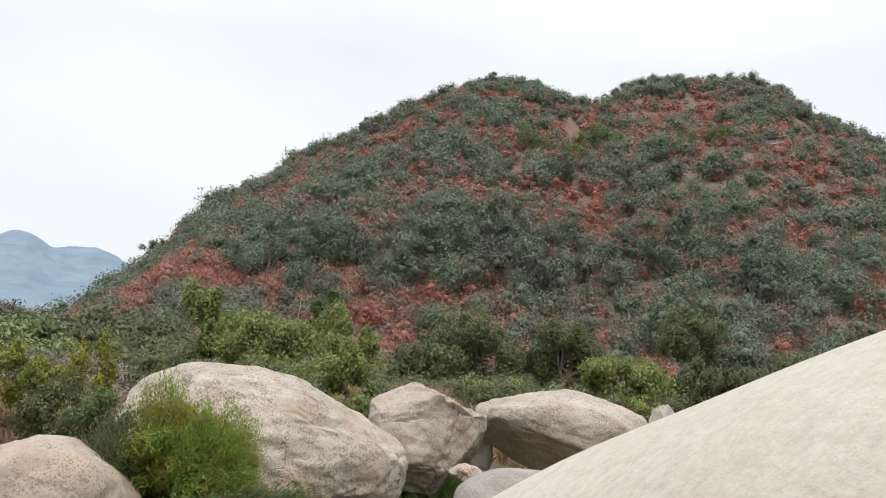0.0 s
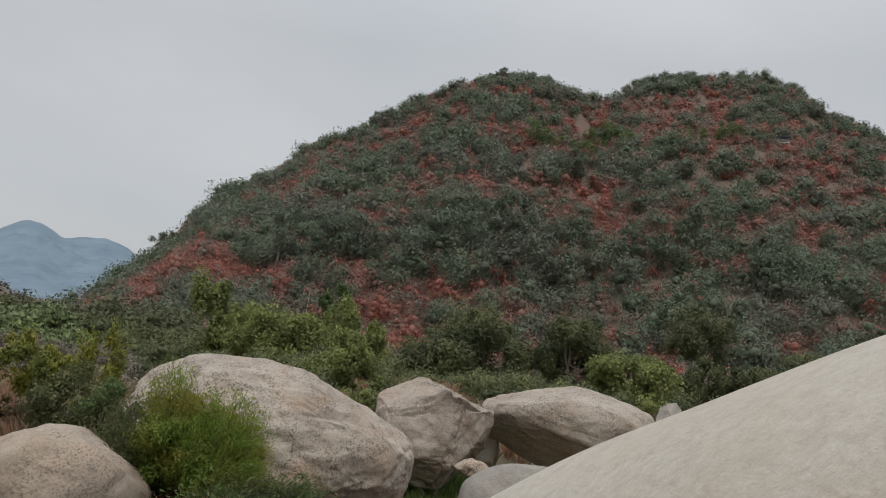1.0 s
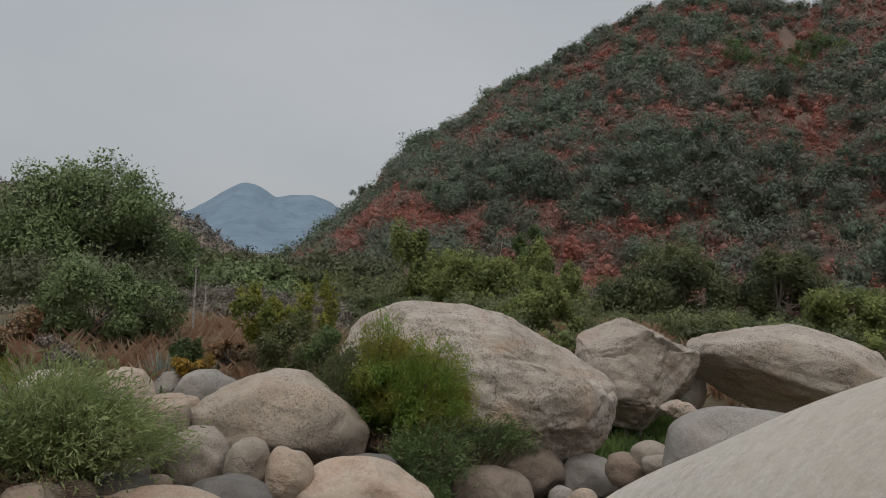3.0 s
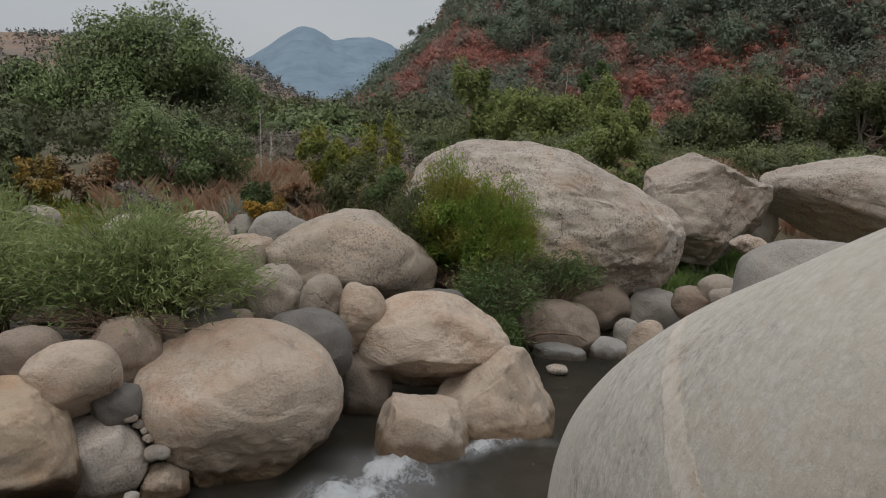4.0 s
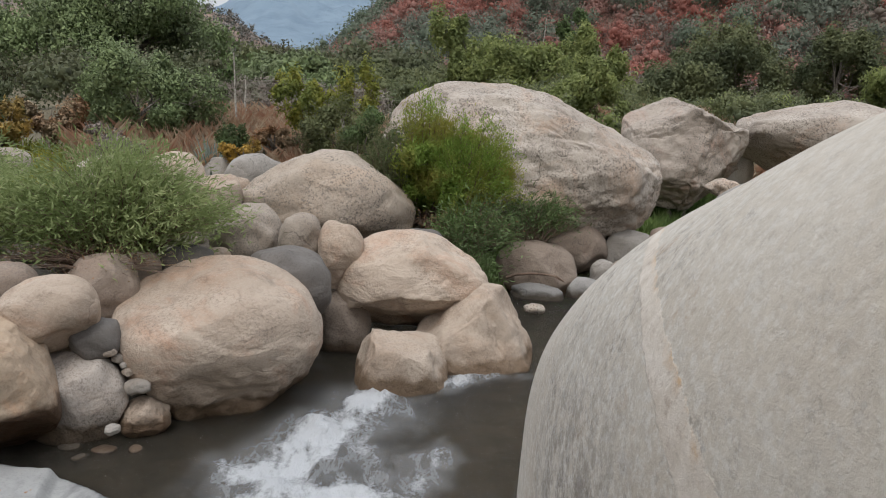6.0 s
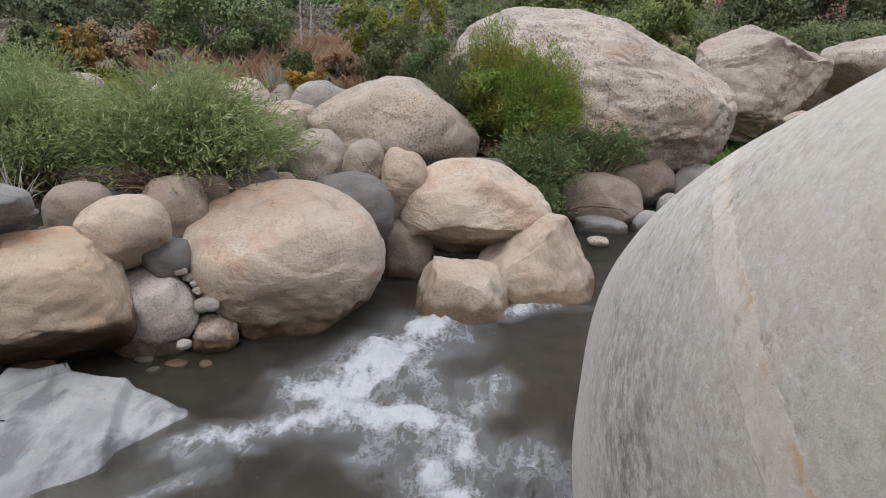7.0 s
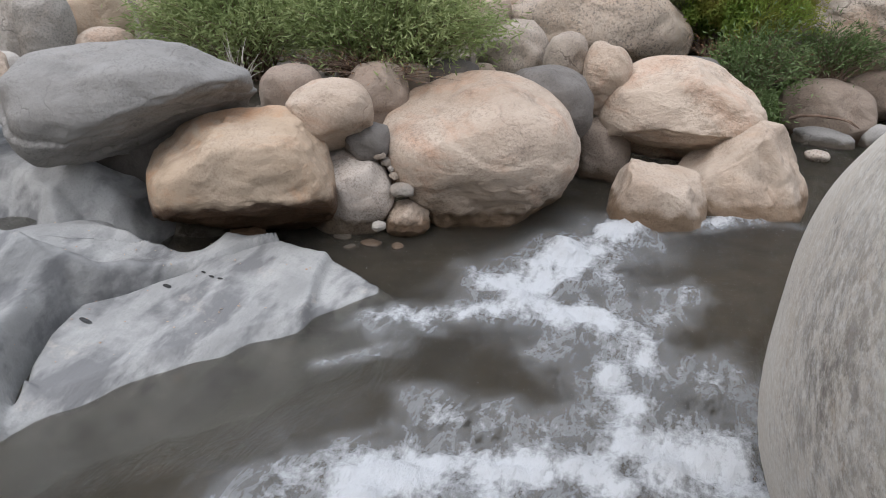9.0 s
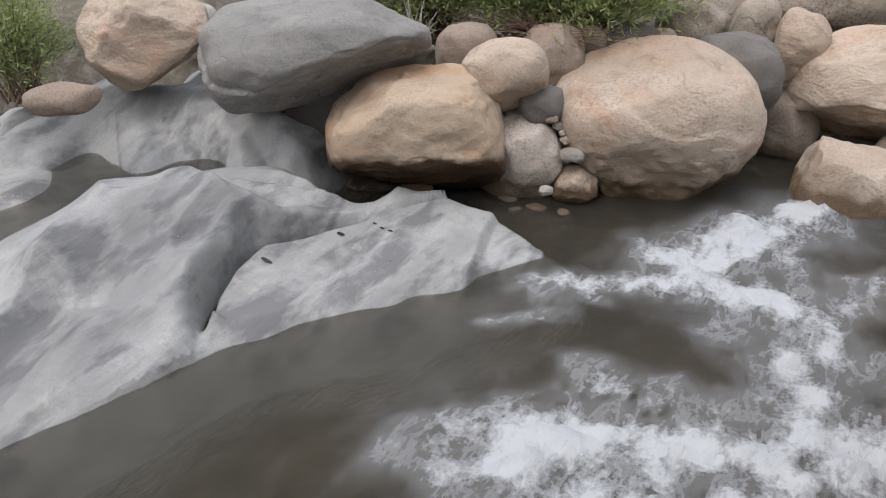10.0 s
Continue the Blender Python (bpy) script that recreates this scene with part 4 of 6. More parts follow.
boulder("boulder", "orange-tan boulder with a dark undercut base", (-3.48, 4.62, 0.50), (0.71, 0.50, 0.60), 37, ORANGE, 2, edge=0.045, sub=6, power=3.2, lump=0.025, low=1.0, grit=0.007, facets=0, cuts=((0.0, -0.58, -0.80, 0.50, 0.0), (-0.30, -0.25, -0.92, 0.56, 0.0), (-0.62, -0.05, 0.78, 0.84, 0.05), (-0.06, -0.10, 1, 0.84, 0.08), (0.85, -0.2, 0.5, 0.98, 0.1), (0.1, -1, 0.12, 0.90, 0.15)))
boulder("boulder", "rounded grey-brown boulder at the water", (-2.94, 5.32, 0.25), (0.38, 0.34, 0.41), 29, WARM_GREY, 3, sub=5, power=2.4, low=2.0)
boulder("stone", "small tan boulder between larger ones at the water", (-2.41, 5.34, 0.12), (0.20, 0.16, 0.17), 24, TAN, 4, sub=5, power=2.2, lump=0.15, low=0.8, cuts=((-0.6, -0.2, 0.7, 0.72, 0.1), (0.7, -0.3, 0.6, 0.75, 0.1)))
boulder("boulder", "tan boulder over a dark hollow by the river", (-0.52, 7.52, 0.60), (0.78, 0.56, 0.60), 4, TAN, 5, edge=0.035, sub=6, power=2.2, lump=0.03, low=1.4, facets=2, grit=0.007, cuts=((0.05, -0.6, -1, 0.46, 0.0), (0.60, -0.1, 0.82, 0.80, 0.1), (0.2, -0.9, 0.3, 0.88, 0.15)), seams=((0.5, -0.5, -0.75, 0.36, 0.02),))
boulder("boulder", "wedge-shaped tan boulder standing in the water", (0.14, 7.12, 0.27), (0.66, 0.46, 0.56), -1, TAN_WET, 6, sub=5, power=2.2, edge=0.025, lump=0.03, facets=2, grit=0.007, cuts=((-0.70, -0.15, 0.72, 0.52, 0.04), (0.93, -0.15, 0.45, 0.56, 0.05), (0.12, -1, 0.38, 0.70, 0.08), (0.25, 0, 1, 0.84, 0.1), (0.55, -0.8, 0.3, 0.66, 0.0)))
boulder("boulder", "low flat-topped tan stone with a wet brown foot", (-0.54, 6.54, 0.14), (0.44, 0.33, 0.37), 5, TAN_WET, 7, sub=5, power=3.0, edge=0.02, lump=0.03, facets=2, grit=0.007, cuts=((0.26, -0.05, 1, 0.66, 0.05), (0.9, -0.2, 0.45, 0.76, 0.1), (-1, -0.1, 0.3, 0.80, 0.1)))
boulder("boulder", "small brown rounded boulder at the water", (-1.22, 7.36, 0.21), (0.29, 0.26, 0.39), 9, BROWN, 8, sub=5, power=2.6)
boulder("boulder", "tan rounded stone wedged between boulders", (-1.23, 7.32, 0.95), (0.25, 0.21, 0.36), 10, TAN, 9, sub=5, power=2.3, lump=0.12, cuts=((0.2, -0.7, -0.6, 0.62, 0.05), (0.7, -0.2, -0.5, 0.75, 0.1)), seams=((0.2, -0.4, 0.9, -0.05, 0.03),))
boulder("boulder", "dark grey smooth boulder behind a large tan one", (-1.65, 6.77, 0.78), (0.40, 0.32, 0.37), 14, DARK, 10, sub=5, power=2.4)
boulder("boulder", "pale tan lumpy boulder on the bank", (-2.23, 7.64, 0.97), (0.39, 0.32, 0.39), 16, GREY_TAN, 11, sub=5, power=2.3, lump=0.18)
boulder("stone", "pale tan rounded stone on the bank", (-1.67, 7.47, 1.02), (0.23, 0.19, 0.31), 13, GREY_TAN, 12, sub=5, power=2.5, lump=0.1)
boulder("boulder", "broad grey-tan speckled boulder on the bank", (-1.73, 9.26, 1.05), (1.10, 0.66, 0.72), 11, SPECKLED, 13, rugged=0.012, sub=5, power=2.3, lump=0.06, cuts=((-0.75, -0.1, 0.75, 0.78, 0.25), (0.75, 0, 0.7, 0.78, 0.2), (0, -0.6, -1, 0.6, 0.1)))
boulder("boulder", "very large pale weathered granite boulder", (0.69, 11.37, 1.37), (2.13, 1.28, 1.25), -3, PALE, 14, sub=7, power=2.5, lump=0.06, roll=3, grit=0.012, edge=0.045, facets=8, low=0.8, cuts=((0.60, -0.1, 0.8, 0.68, 0.12), (-0.08, -0.25, 1, 0.85, 0.12), (0.08, -0.9, 0.55, 0.82, 0.25), (0.3, -0.75, -0.6, 0.90, 0.1), (-0.8, -0.3, 0.5, 0.88, 0.1)), seams=((0.55, -0.45, 0.7, 0.56, 0.006),))
boulder("boulder", "broken angular pale boulder with a pointed top", (3.79, 13.92, 1.40), (1.16, 0.81, 1.04), -15, BROKEN, 15, edge=0.012, facets=0, lump=0.02, sub=6, power=3.4, grit=0.009, cuts=((-0.42, -0.22, 0.88, 0.72, 0.0), (0.34, 0.02, 0.94, 0.72, 0.0), (-0.93, -0.25, 0.15, 0.86, 0.0), (-0.18, -0.95, 0.22, 0.64, 0.0), (0.70, -0.70, 0.02, 0.68, 0.0), (0.80, -0.20, -0.58, 0.68, 0.0), (-0.45, -0.55, -0.70, 0.80, 0.0), (0.05, -0.75, -0.66, 0.80, 0.0)), seams=((0.9, -0.1, 0.45, 0.52, -0.05),))
boulder("boulder", "long low pale boulder with cracks", (6.78, 14.33, 1.56), (1.91, 1.15, 0.91), -25, PALE, 16, grit=0.012, sub=6, power=2.4, lump=0.06, roll=5, edge=0.035, facets=8, cuts=((-0.55, -0.1, 0.85, 0.72, 0.12), (0.3, -0.1, 1, 0.80, 0.15), (-0.3, -0.8, -0.8, 0.66, 0.1)), seams=((0.25, -0.35, 0.9, 0.40, 0.012),))
boulder("boulder", "small grey boulder behind a pale one", (8.93, 14.34, 1.76), (0.33, 0.26, 0.54), -32, GREY, 17, sub=5, power=3.2, edge=0.02, cuts=((0.6, -0.3, 0.8, 0.6, 0.0), (-0.7, -0.3, 0.6, 0.75, 0.0)))
boulder("boulder", "long smooth grey boulder low among the rocks", (3.80, 8.55, 1.00), (1.11, 0.55, 0.72), -24, GREY, 18, sub=5, power=2.3)
boulder("boulder", "rounded brown boulder by the upper pool", (1.53, 10.77, 0.33), (0.51, 0.41, 0.40), -8, BROWN, 19, sub=5, power=2.3)
boulder("boulder", "brown flat-sided boulder at the upper pool", (0.94, 9.64, 0.21), (0.53, 0.37, 0.42), -6, BROWN, 20, sub=5, power=2.4)
boulder("boulder", "grey boulder by the upper pool", (2.35, 10.72, 0.28), (0.39, 0.27, 0.34), -12, GREY, 21, sub=5, power=2.4)
boulder("boulder", "flat grey stone in the shallow pool", (0.93, 9.39, 0.04), (0.34, 0.24, 0.15), -6, SLATE, 22, sub=4)
boulder("boulder", "flat grey stone in the shallow pool", (1.54, 9.47, 0.06), (0.27, 0.19, 0.18), -9, SLATE, 23, sub=4)
boulder("stone", "small grey stone by the pool", (1.85, 9.95, 0.14), (0.17, 0.14, 0.24), -11, GREY, 24, sub=4)
boulder("stone", "tan stone partly behind the near boulder", (1.77, 8.27, 0.44), (0.22, 0.17, 0.37), -12, TAN, 25, sub=4)
boulder("stone", "small pale stone standing in the pool", (0.85, 8.68, 0.05), (0.13, 0.10, 0.06), -6, PALE, 26, sub=3)
boulder("boulder", "rounded tan boulder resting on others", (-3.04, 5.24, 0.94), (0.34, 0.27, 0.32), 30, TAN, 27, sub=5, power=2.3, lump=0.07, facets=3, edge=0.04, cuts=((0.3, -0.6, -0.75, 0.62, 0.0), (-0.4, -0.1, 0.9, 0.86, 0.1)))
boulder("boulder", "brown boulder under the willow", (-3.57, 5.55, 0.94), (0.28, 0.23, 0.31), 33, BROWN, 28, sub=5)
boulder("boulder", "brown cracked boulder under the willow", (-3.08, 6.16, 0.85), (0.31, 0.25, 0.33), 27, BROWN, 29, sub=5, seams=((0.9, 0.2, 0.3, 0.1, 0.03),))
boulder("boulder", "dark grey stone under the willow", (-2.60, 6.83, 0.89), (0.30, 0.24, 0.22), 21, DARK, 30, sub=4)
boulder("stone", "brown stone under the willow", (-2.95, 6.58, 0.90), (0.21, 0.17, 0.20), 24, BROWN, 31, sub=4)
boulder("stone", "small tan stone on the bank", (-2.40, 7.01, 0.91), (0.15, 0.12, 0.15), 19, TAN, 32, sub=4)
boulder("stone", "dark grey stone wedged between boulders", (-2.79, 5.39, 0.73), (0.19, 0.18, 0.16), 27, DARK, 33, sub=4, power=3)
boulder("boulder", "low pale boulder in the scrub", (-6.51, 10.51, 1.14), (0.37, 0.22, 0.25), 32, PALE, 34, sub=4)
boulder("boulder", "pale tan angular boulder on the bank", (-3.76, 9.65, 1.20), (0.39, 0.27, 0.37), 21, TAN, 35, edge=0.03, sub=5, power=3, cuts=((0.7, -0.4, 0.5, 0.75, 0.1),))
boulder("boulder", "tan boulder on the bank", (-2.91, 8.65, 1.17), (0.31, 0.22, 0.34), 19, TAN, 36, sub=5)
boulder("stone", "small tan boulder on the bank", (-2.78, 9.21, 1.11), (0.16, 0.11, 0.27), 17, TAN, 37, sub=4)
boulder("boulder", "grey boulder at the edge of the scrub", (-3.68, 11.26, 1.06), (0.30, 0.18, 0.26), 18, GREY, 38, sub=4)
boulder("boulder", "grey boulder at the edge of the scrub", (-2.99, 10.64, 1.14), (0.44, 0.26, 0.33), 16, GREY, 39, sub=4)
boulder("boulder", "pale boulder behind the willow", (-4.63, 9.81, 1.13), (0.50, 0.30, 0.34), 25, PALE, 40, sub=4)
boulder("boulder", "dark boulder beside the green shrub", (-0.50, 8.29, 0.73), (0.31, 0.25, 0.29), 3, DARK, 41, sub=4)
boulder("boulder", "long grey boulder with a deep shadowed overhang", (-4.23, 4.38, 1.12), (0.90, 0.50, 0.48), 44, SLATE, 42, rugged=0.008, edge=0.05, sub=6, power=2.0, lump=0.12, facets=5, cuts=((0.45, -0.6, -0.75, 0.38, 0.0), (-0.2, -0.3, 1, 0.93, 0.2), (0.55, -0.1, 0.8, 0.90, 0.3)), seams=((-0.1, 0.45, -0.9, -0.12, 0.05),))
boulder("boulder", "tan blocky boulder on the ledge", (-5.54, 3.85, 1.22), (0.53, 0.37, 0.41), 54, TAN, 43, sub=5, power=2.8, lump=0.12, edge=0.03, cuts=((0.5, -0.3, 0.85, 0.7, 0.1), (0.6, -0.2, -0.8, 0.65, 0.1), (-0.6, -0.3, 0.7, 0.8, 0.1), (0, -1, 0.2, 0.75, 0.1)))
boulder("stone", "grey stone on the bank", (-6.08, 4.79, 1.03), (0.24, 0.16, 0.23), 50, GREY, 44, sub=4)
boulder("boulder", "grey boulder on the bank", (-6.45, 5.52, 1.23), (0.42, 0.29, 0.53), 49, GREY, 45, sub=5)
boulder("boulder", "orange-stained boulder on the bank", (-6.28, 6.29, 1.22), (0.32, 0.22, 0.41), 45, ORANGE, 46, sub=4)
boulder("boulder", "pale tan stone on the bank", (-5.83, 5.84, 1.04), (0.29, 0.20, 0.25), 45, TAN, 47, sub=4)
boulder("boulder", "low brown stone on the ledge", (-5.35, 2.91, 1.00), (0.26, 0.18, 0.11), 60, BROWN, 48, sub=4)
boulder("boulder", "small white rock below the broken boulder", (4.09, 12.36, 1.02), (0.27, 0.20, 0.15), -18, PALE, 49, sub=4, power=2.3, lump=0.2)
boulder("boulder", "grey stone wedged between two pale boulders", (5.23, 15.16, 0.99), (0.29, 0.20, 0.46), -19, GREY, 50, sub=4)
boulder("boulder", "rounded grey-tan stone at the head of the pool", (2.99, 9.90, 0.80), (0.30, 0.22, 0.21), -17, GREY_TAN, 51, sub=4)
boulder("stone", "small brown stone at the head of the pool", (2.65, 9.95, 0.62), (0.27, 0.20, 0.22), -15, BROWN, 52, sub=4)
boulder("stone", "small pale stone at the head of the pool", (2.93, 9.48, 0.80), (0.20, 0.17, 0.15), -17, GREY_TAN, 53, sub=4)
# fillers added in the hollow, coloured dark to stand in for its shade
boulder("boulder", "dark filler boulder added for the hollow's shade between larger ones", (-4.23, 5.01, 0.03), (0.51, 0.30, 0.51), 38, DARK, 54, sub=4)
boulder("boulder", "dark filler boulder added for the hollow's shade between larger ones", (-3.61, 5.26, -0.08), (0.45, 0.27, 0.33), 32, DARK, 55, sub=4)
# two more dark fillers added to deepen the shade below the overhang
boulder("boulder", "dark filler boulder added for the shade under the grey overhang", (-4.45, 4.85, 0.62), (0.62, 0.34, 0.42), 40, DARK, 59, sub=4)
boulder("boulder", "dark filler boulder added for the shade under the grey overhang", (-3.75, 4.95, 0.50), (0.40, 0.26, 0.42), 35, DARK, 60, sub=4)
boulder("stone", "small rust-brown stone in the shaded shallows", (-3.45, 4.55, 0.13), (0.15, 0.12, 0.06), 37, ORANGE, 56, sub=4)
boulder("boulder", "grey boulder on the bank behind the ledge", (-6.19, 5.48, 1.25), (0.26, 0.19, 0.45), 48, GREY, 57, sub=4)
boulder("boulder", "tan boulder on the bank behind the ledge", (-5.96, 6.86, 1.29), (0.28, 0.20, 0.25), 41, TAN, 58, sub=5)

# ---- plants ----
OAK = leafy("oak_leaves", (0.196, 0.258, 0.113), (0.288, 0.359, 0.156), (0.203, 0.242, 0.125), 0.5, 0.3)
FRESH = leafy("fresh_leaves", (0.25, 0.295, 0.098), (0.42, 0.455, 0.17), (0.20, 0.24, 0.085), 0.9, 0.42)
OLIVE = leafy("olive_leaves", (0.174, 0.192, 0.090), (0.234, 0.252, 0.118), (0.138, 0.162, 0.086), 0.5, 0.4)
YELLOWISH = leafy("yellow_green_leaves", (0.30, 0.32, 0.058), (0.46, 0.43, 0.095), (0.20, 0.24, 0.06), 1.5, 0.4)
LIME = leafy("lime_shrub_leaves", (0.17, 0.27, 0.05), (0.29, 0.39, 0.08), (0.31, 0.29, 0.065), 2.2, 0.45)
WILLOW = leafy("willow_leaves", (0.245, 0.305, 0.12), (0.41, 0.455, 0.215), (0.21, 0.265, 0.10), 1.5, 0.45)
DEEP = leafy("deep_green_leaves", (0.105, 0.165, 0.055), (0.19, 0.265, 0.095), (0.12, 0.16, 0.07), 1.5, 0.3)
SAGE = leafy("sage_leaves", (0.26, 0.22, 0.19), (0.36, 0.30, 0.26), (0.20, 0.20, 0.14), 1.2)
RUSTY = leafy("rusty_leaves", (0.260, 0.130, 0.065), (0.390, 0.221, 0.117), (0.364, 0.286, 0.182), 1.2)
AMBER = leafy("amber_leaves", (0.461, 0.288, 0.058), (0.605, 0.389, 0.086), (0.374, 0.274, 0.101), 1.2, 0.35)
STRAW = leafy("dry_grass", (0.46, 0.35, 0.24), (0.60, 0.49, 0.36), (0.44, 0.25, 0.16), 2.5, 0.45)
GRASS = leafy("green_grass", (0.182, 0.280, 0.084), (0.308, 0.392, 0.140), (0.140, 0.210, 0.070), 1.2, 0.3)
YUCCA = leafy("yucca_blades", (0.22, 0.26, 0.22), (0.32, 0.35, 0.30), (0.18, 0.22, 0.19), 2.0, 0.1)
HILL_GREEN = leafy("hill_oak_leaves", (0.138, 0.175, 0.118), (0.167, 0.208, 0.138), (0.175, 0.190, 0.145), 0.06, 0.35)
HILL_GREY = leafy("hill_scrub_leaves", (0.251, 0.212, 0.175), (0.288, 0.243, 0.198), (0.288, 0.220, 0.180), 0.06, 0.4)
HILL_RED = leafy("hill_red_twigs", (0.356, 0.138, 0.103), (0.416, 0.173, 0.132), (0.340, 0.194, 0.157), 0.08, 0.35)
FAR_GREEN = leafy("far_scrub_leaves", (0.112, 0.128, 0.112), (0.165, 0.173, 0.150), (0.195, 0.150, 0.128), 0.03, 0.1)
BARK = earth("grey_bark", (0.20, 0.17, 0.14), (0.30, 0.27, 0.23), (0.12, 0.10, 0.09), 3.0, 14.0, 0.6, 0.02)
PALE_BARK = earth("pale_bark", (0.45, 0.42, 0.36), (0.55, 0.52, 0.46), (0.30, 0.27, 0.22), 3.0, 14.0, 0.4, 0.02)
TWIG = earth("brown_twigs", (0.17, 0.11, 0.08), (0.26, 0.19, 0.14), (0.12, 0.08, 0.06), 3.0, 14.0, 0.3, 0.01)


def foot(x, y):
    return float(ground_height(np.array([x]), np.array([y]))[0])


def bent(p0, p1, rng, r0, r1, bow=0.12, steps=6):
    p0, p1 = np.array(p0, float), np.array(p1, float)
    side = rng.normal(size=3) * np.linalg.norm(p1 - p0) * bow
    return [(p0 + (p1 - p0) * s + side * math.sin(math.pi * s) + rng.normal(size=3) * 0.015 * np.linalg.norm(p1 - p0), r0 + (r1 - r0) * s) for s in np.linspace(0, 1, steps)]


def tree(label, c, r, material, n, leaf, seed, blobs=14, bark=None, trunk=0.05, slim=0.5, hollow=0.35, category="tree", stand=None, floor=None, tall=1.15):
    """Trunk, limbs and twigs under a crown of leaf sprays. c, r: the crown's centre and half sizes."""
    rng = np.random.default_rng(seed)
    x0, y0 = stand or (c[0], c[1])
    base = np.array([x0, y0, foot(x0, y0) - 0.05 if floor is None else floor])
    c, r = np.array(c, float), np.array(r, float)
    ob = empty_thing("tree" if category == "tree" else "shrub", base, label, category, "valley trees" if category == "tree" else "valley shrubs")
    d = rng.normal(size=(blobs, 3))
    d[:, 2] = np.where(d[:, 2] < 0, 0.6, 1.0) * d[:, 2]
    d /= np.linalg.norm(d, axis=1, keepdims=True)
    centres = c + d * rng.uniform(0.35, 0.80, (blobs, 1)) * r
    # each limb ends in a handful of leafy sprays
    m = 6
    big = rng.uniform(0.24, 0.46, blobs)
    e = rng.normal(size=(blobs, m, 3))
    e /= np.linalg.norm(e, axis=2, keepdims=True)
    e = e + 0.5 * d[:, None, :] + (0, 0, 0.25)
    sprays = (centres[:, None, :] + e * (0.62 * big)[:, None, None] * r).reshape(-1, 3)
    width = np.repeat(big, m) * rng.uniform(0.36, 0.72, blobs * m)
    radii = width[:, None] * r * (1, 1, tall)
    per = max(6, n // (blobs * m))
    q = rng.normal(size=(blobs * m, per, 3))
    q /= np.linalg.norm(q, axis=2, keepdims=True)
    q *= (hollow + (1.15 - hollow) * rng.random((blobs * m, per, 1)) ** 0.8)
    pts = (sprays[:, None, :] + q * radii[:, None, :]).reshape(-1, 3)
    reach = np.percentile(np.abs(pts - c), 98.0, axis=0)
    fit = r / reach
    pts, sprays, centres = c + (pts - c) * fit, c + (sprays - c) * fit, c + (centres - c) * fit
    fork = base + (c - base) * 0.40
    paths = [bent(base, fork, rng, trunk, trunk * 0.75, 0.05), bent(fork, c + (0, 0, 0.5 * r[2]), rng, trunk * 0.75, trunk * 0.15, 0.08)]
    paths += [bent(fork + (c - fork) * rng.random() * 0.7, k, rng, trunk * 0.4, trunk * 0.12, 0.12) for k in centres]
    paths += [bent(centres[k // m], sprays[k], rng, trunk * 0.12, trunk * 0.05, 0.1, 4) for k in range(blobs * m)]
    v, f = tubes(paths, 4)
    child("trunk", mesh_from("trunk", v - base, f, bark or BARK), ob)
    face = q.reshape(-1, 3) + 0.6 * (pts - c) / r + (0, 0, 0.15)
    face /= np.linalg.norm(face, axis=1, keepdims=True) + 1e-9
    keep = pts[:, 2] > base[2] + 0.05
    v, f = leaves(pts[keep], leaf * 1.25, rng, slim, outward=face[keep], loose=0.7)
    f = outfaced(v, f, face[keep])
    soft = face[keep] + rng.normal(size=face[keep].shape) * 0.55
    soft /= np.linalg.norm(soft, axis=1, keepdims=True)
    child("crown", soften(mesh_from("crown", v - base, f, material), np.repeat(soft, 4, 0)), ob)
    return ob


def shrub(label, base, spread, height, material, stems, per_stem, leaf, seed, slim=0.28, lean=(0, 0), droop=0.25, bark=None, category="shrub", start=0.3, thick=0.012):
    """Many stems from one foot, leaves along their upper part. spread: half widths in x and y."""
    rng = np.random.default_rng(seed)
    base = np.array(base, float)
    ob = empty_thing("shrub", base, label, category, "valley shrubs")
    paths, pts, dirs = [], [], []
    for k in range(stems):
        a = rng.uniform(0, 2 * math.pi)
        out = math.sqrt(rng.random())
        tip = np.array([math.cos(a) * out * spread[0] + lean[0], math.sin(a) * out * spread[1] + lean[1], height * (1.05 - 0.55 * out * out) * rng.uniform(0.7, 1.1)])
        root = np.array([rng.normal() * 0.12 * spread[0], rng.normal() * 0.12 * spread[1], 0])
        mid = root + (tip - root) * 0.5 + np.array([0, 0, droop * height])
        curve = [(1 - s) ** 2 * root + 2 * s * (1 - s) * mid + s * s * tip for s in np.linspace(0, 1, 8)]
        paths.append([(p, thick * (1.05 - s)) for p, s in zip(curve, np.linspace(0, 1, 8))])
        s = start + (1.02 - start) * rng.random(per_stem) ** 0.8
        q = (1 - s)[:, None] ** 2 * root + 2 * (s * (1 - s))[:, None] * mid + (s * s)[:, None] * tip
        way = 2 * (1 - s)[:, None] * (mid - root) + 2 * s[:, None] * (tip - mid)
        way /= np.linalg.norm(way, axis=1, keepdims=True) + 1e-9
        pts.append(q + rng.normal(size=q.shape) * leaf * (0.9 + 0.8 * rng.random((per_stem, 1))))
        dirs.append(way)
    v, f = tubes(paths, 4)
    child("branchwork", mesh_from("branchwork", v, f, bark or TWIG), ob)
    v, f = leaves(np.concatenate(pts), leaf, rng, slim, 0.0, np.concatenate(dirs))
    child("foliage", mesh_from("foliage", v, f, material, False), ob)
    return ob


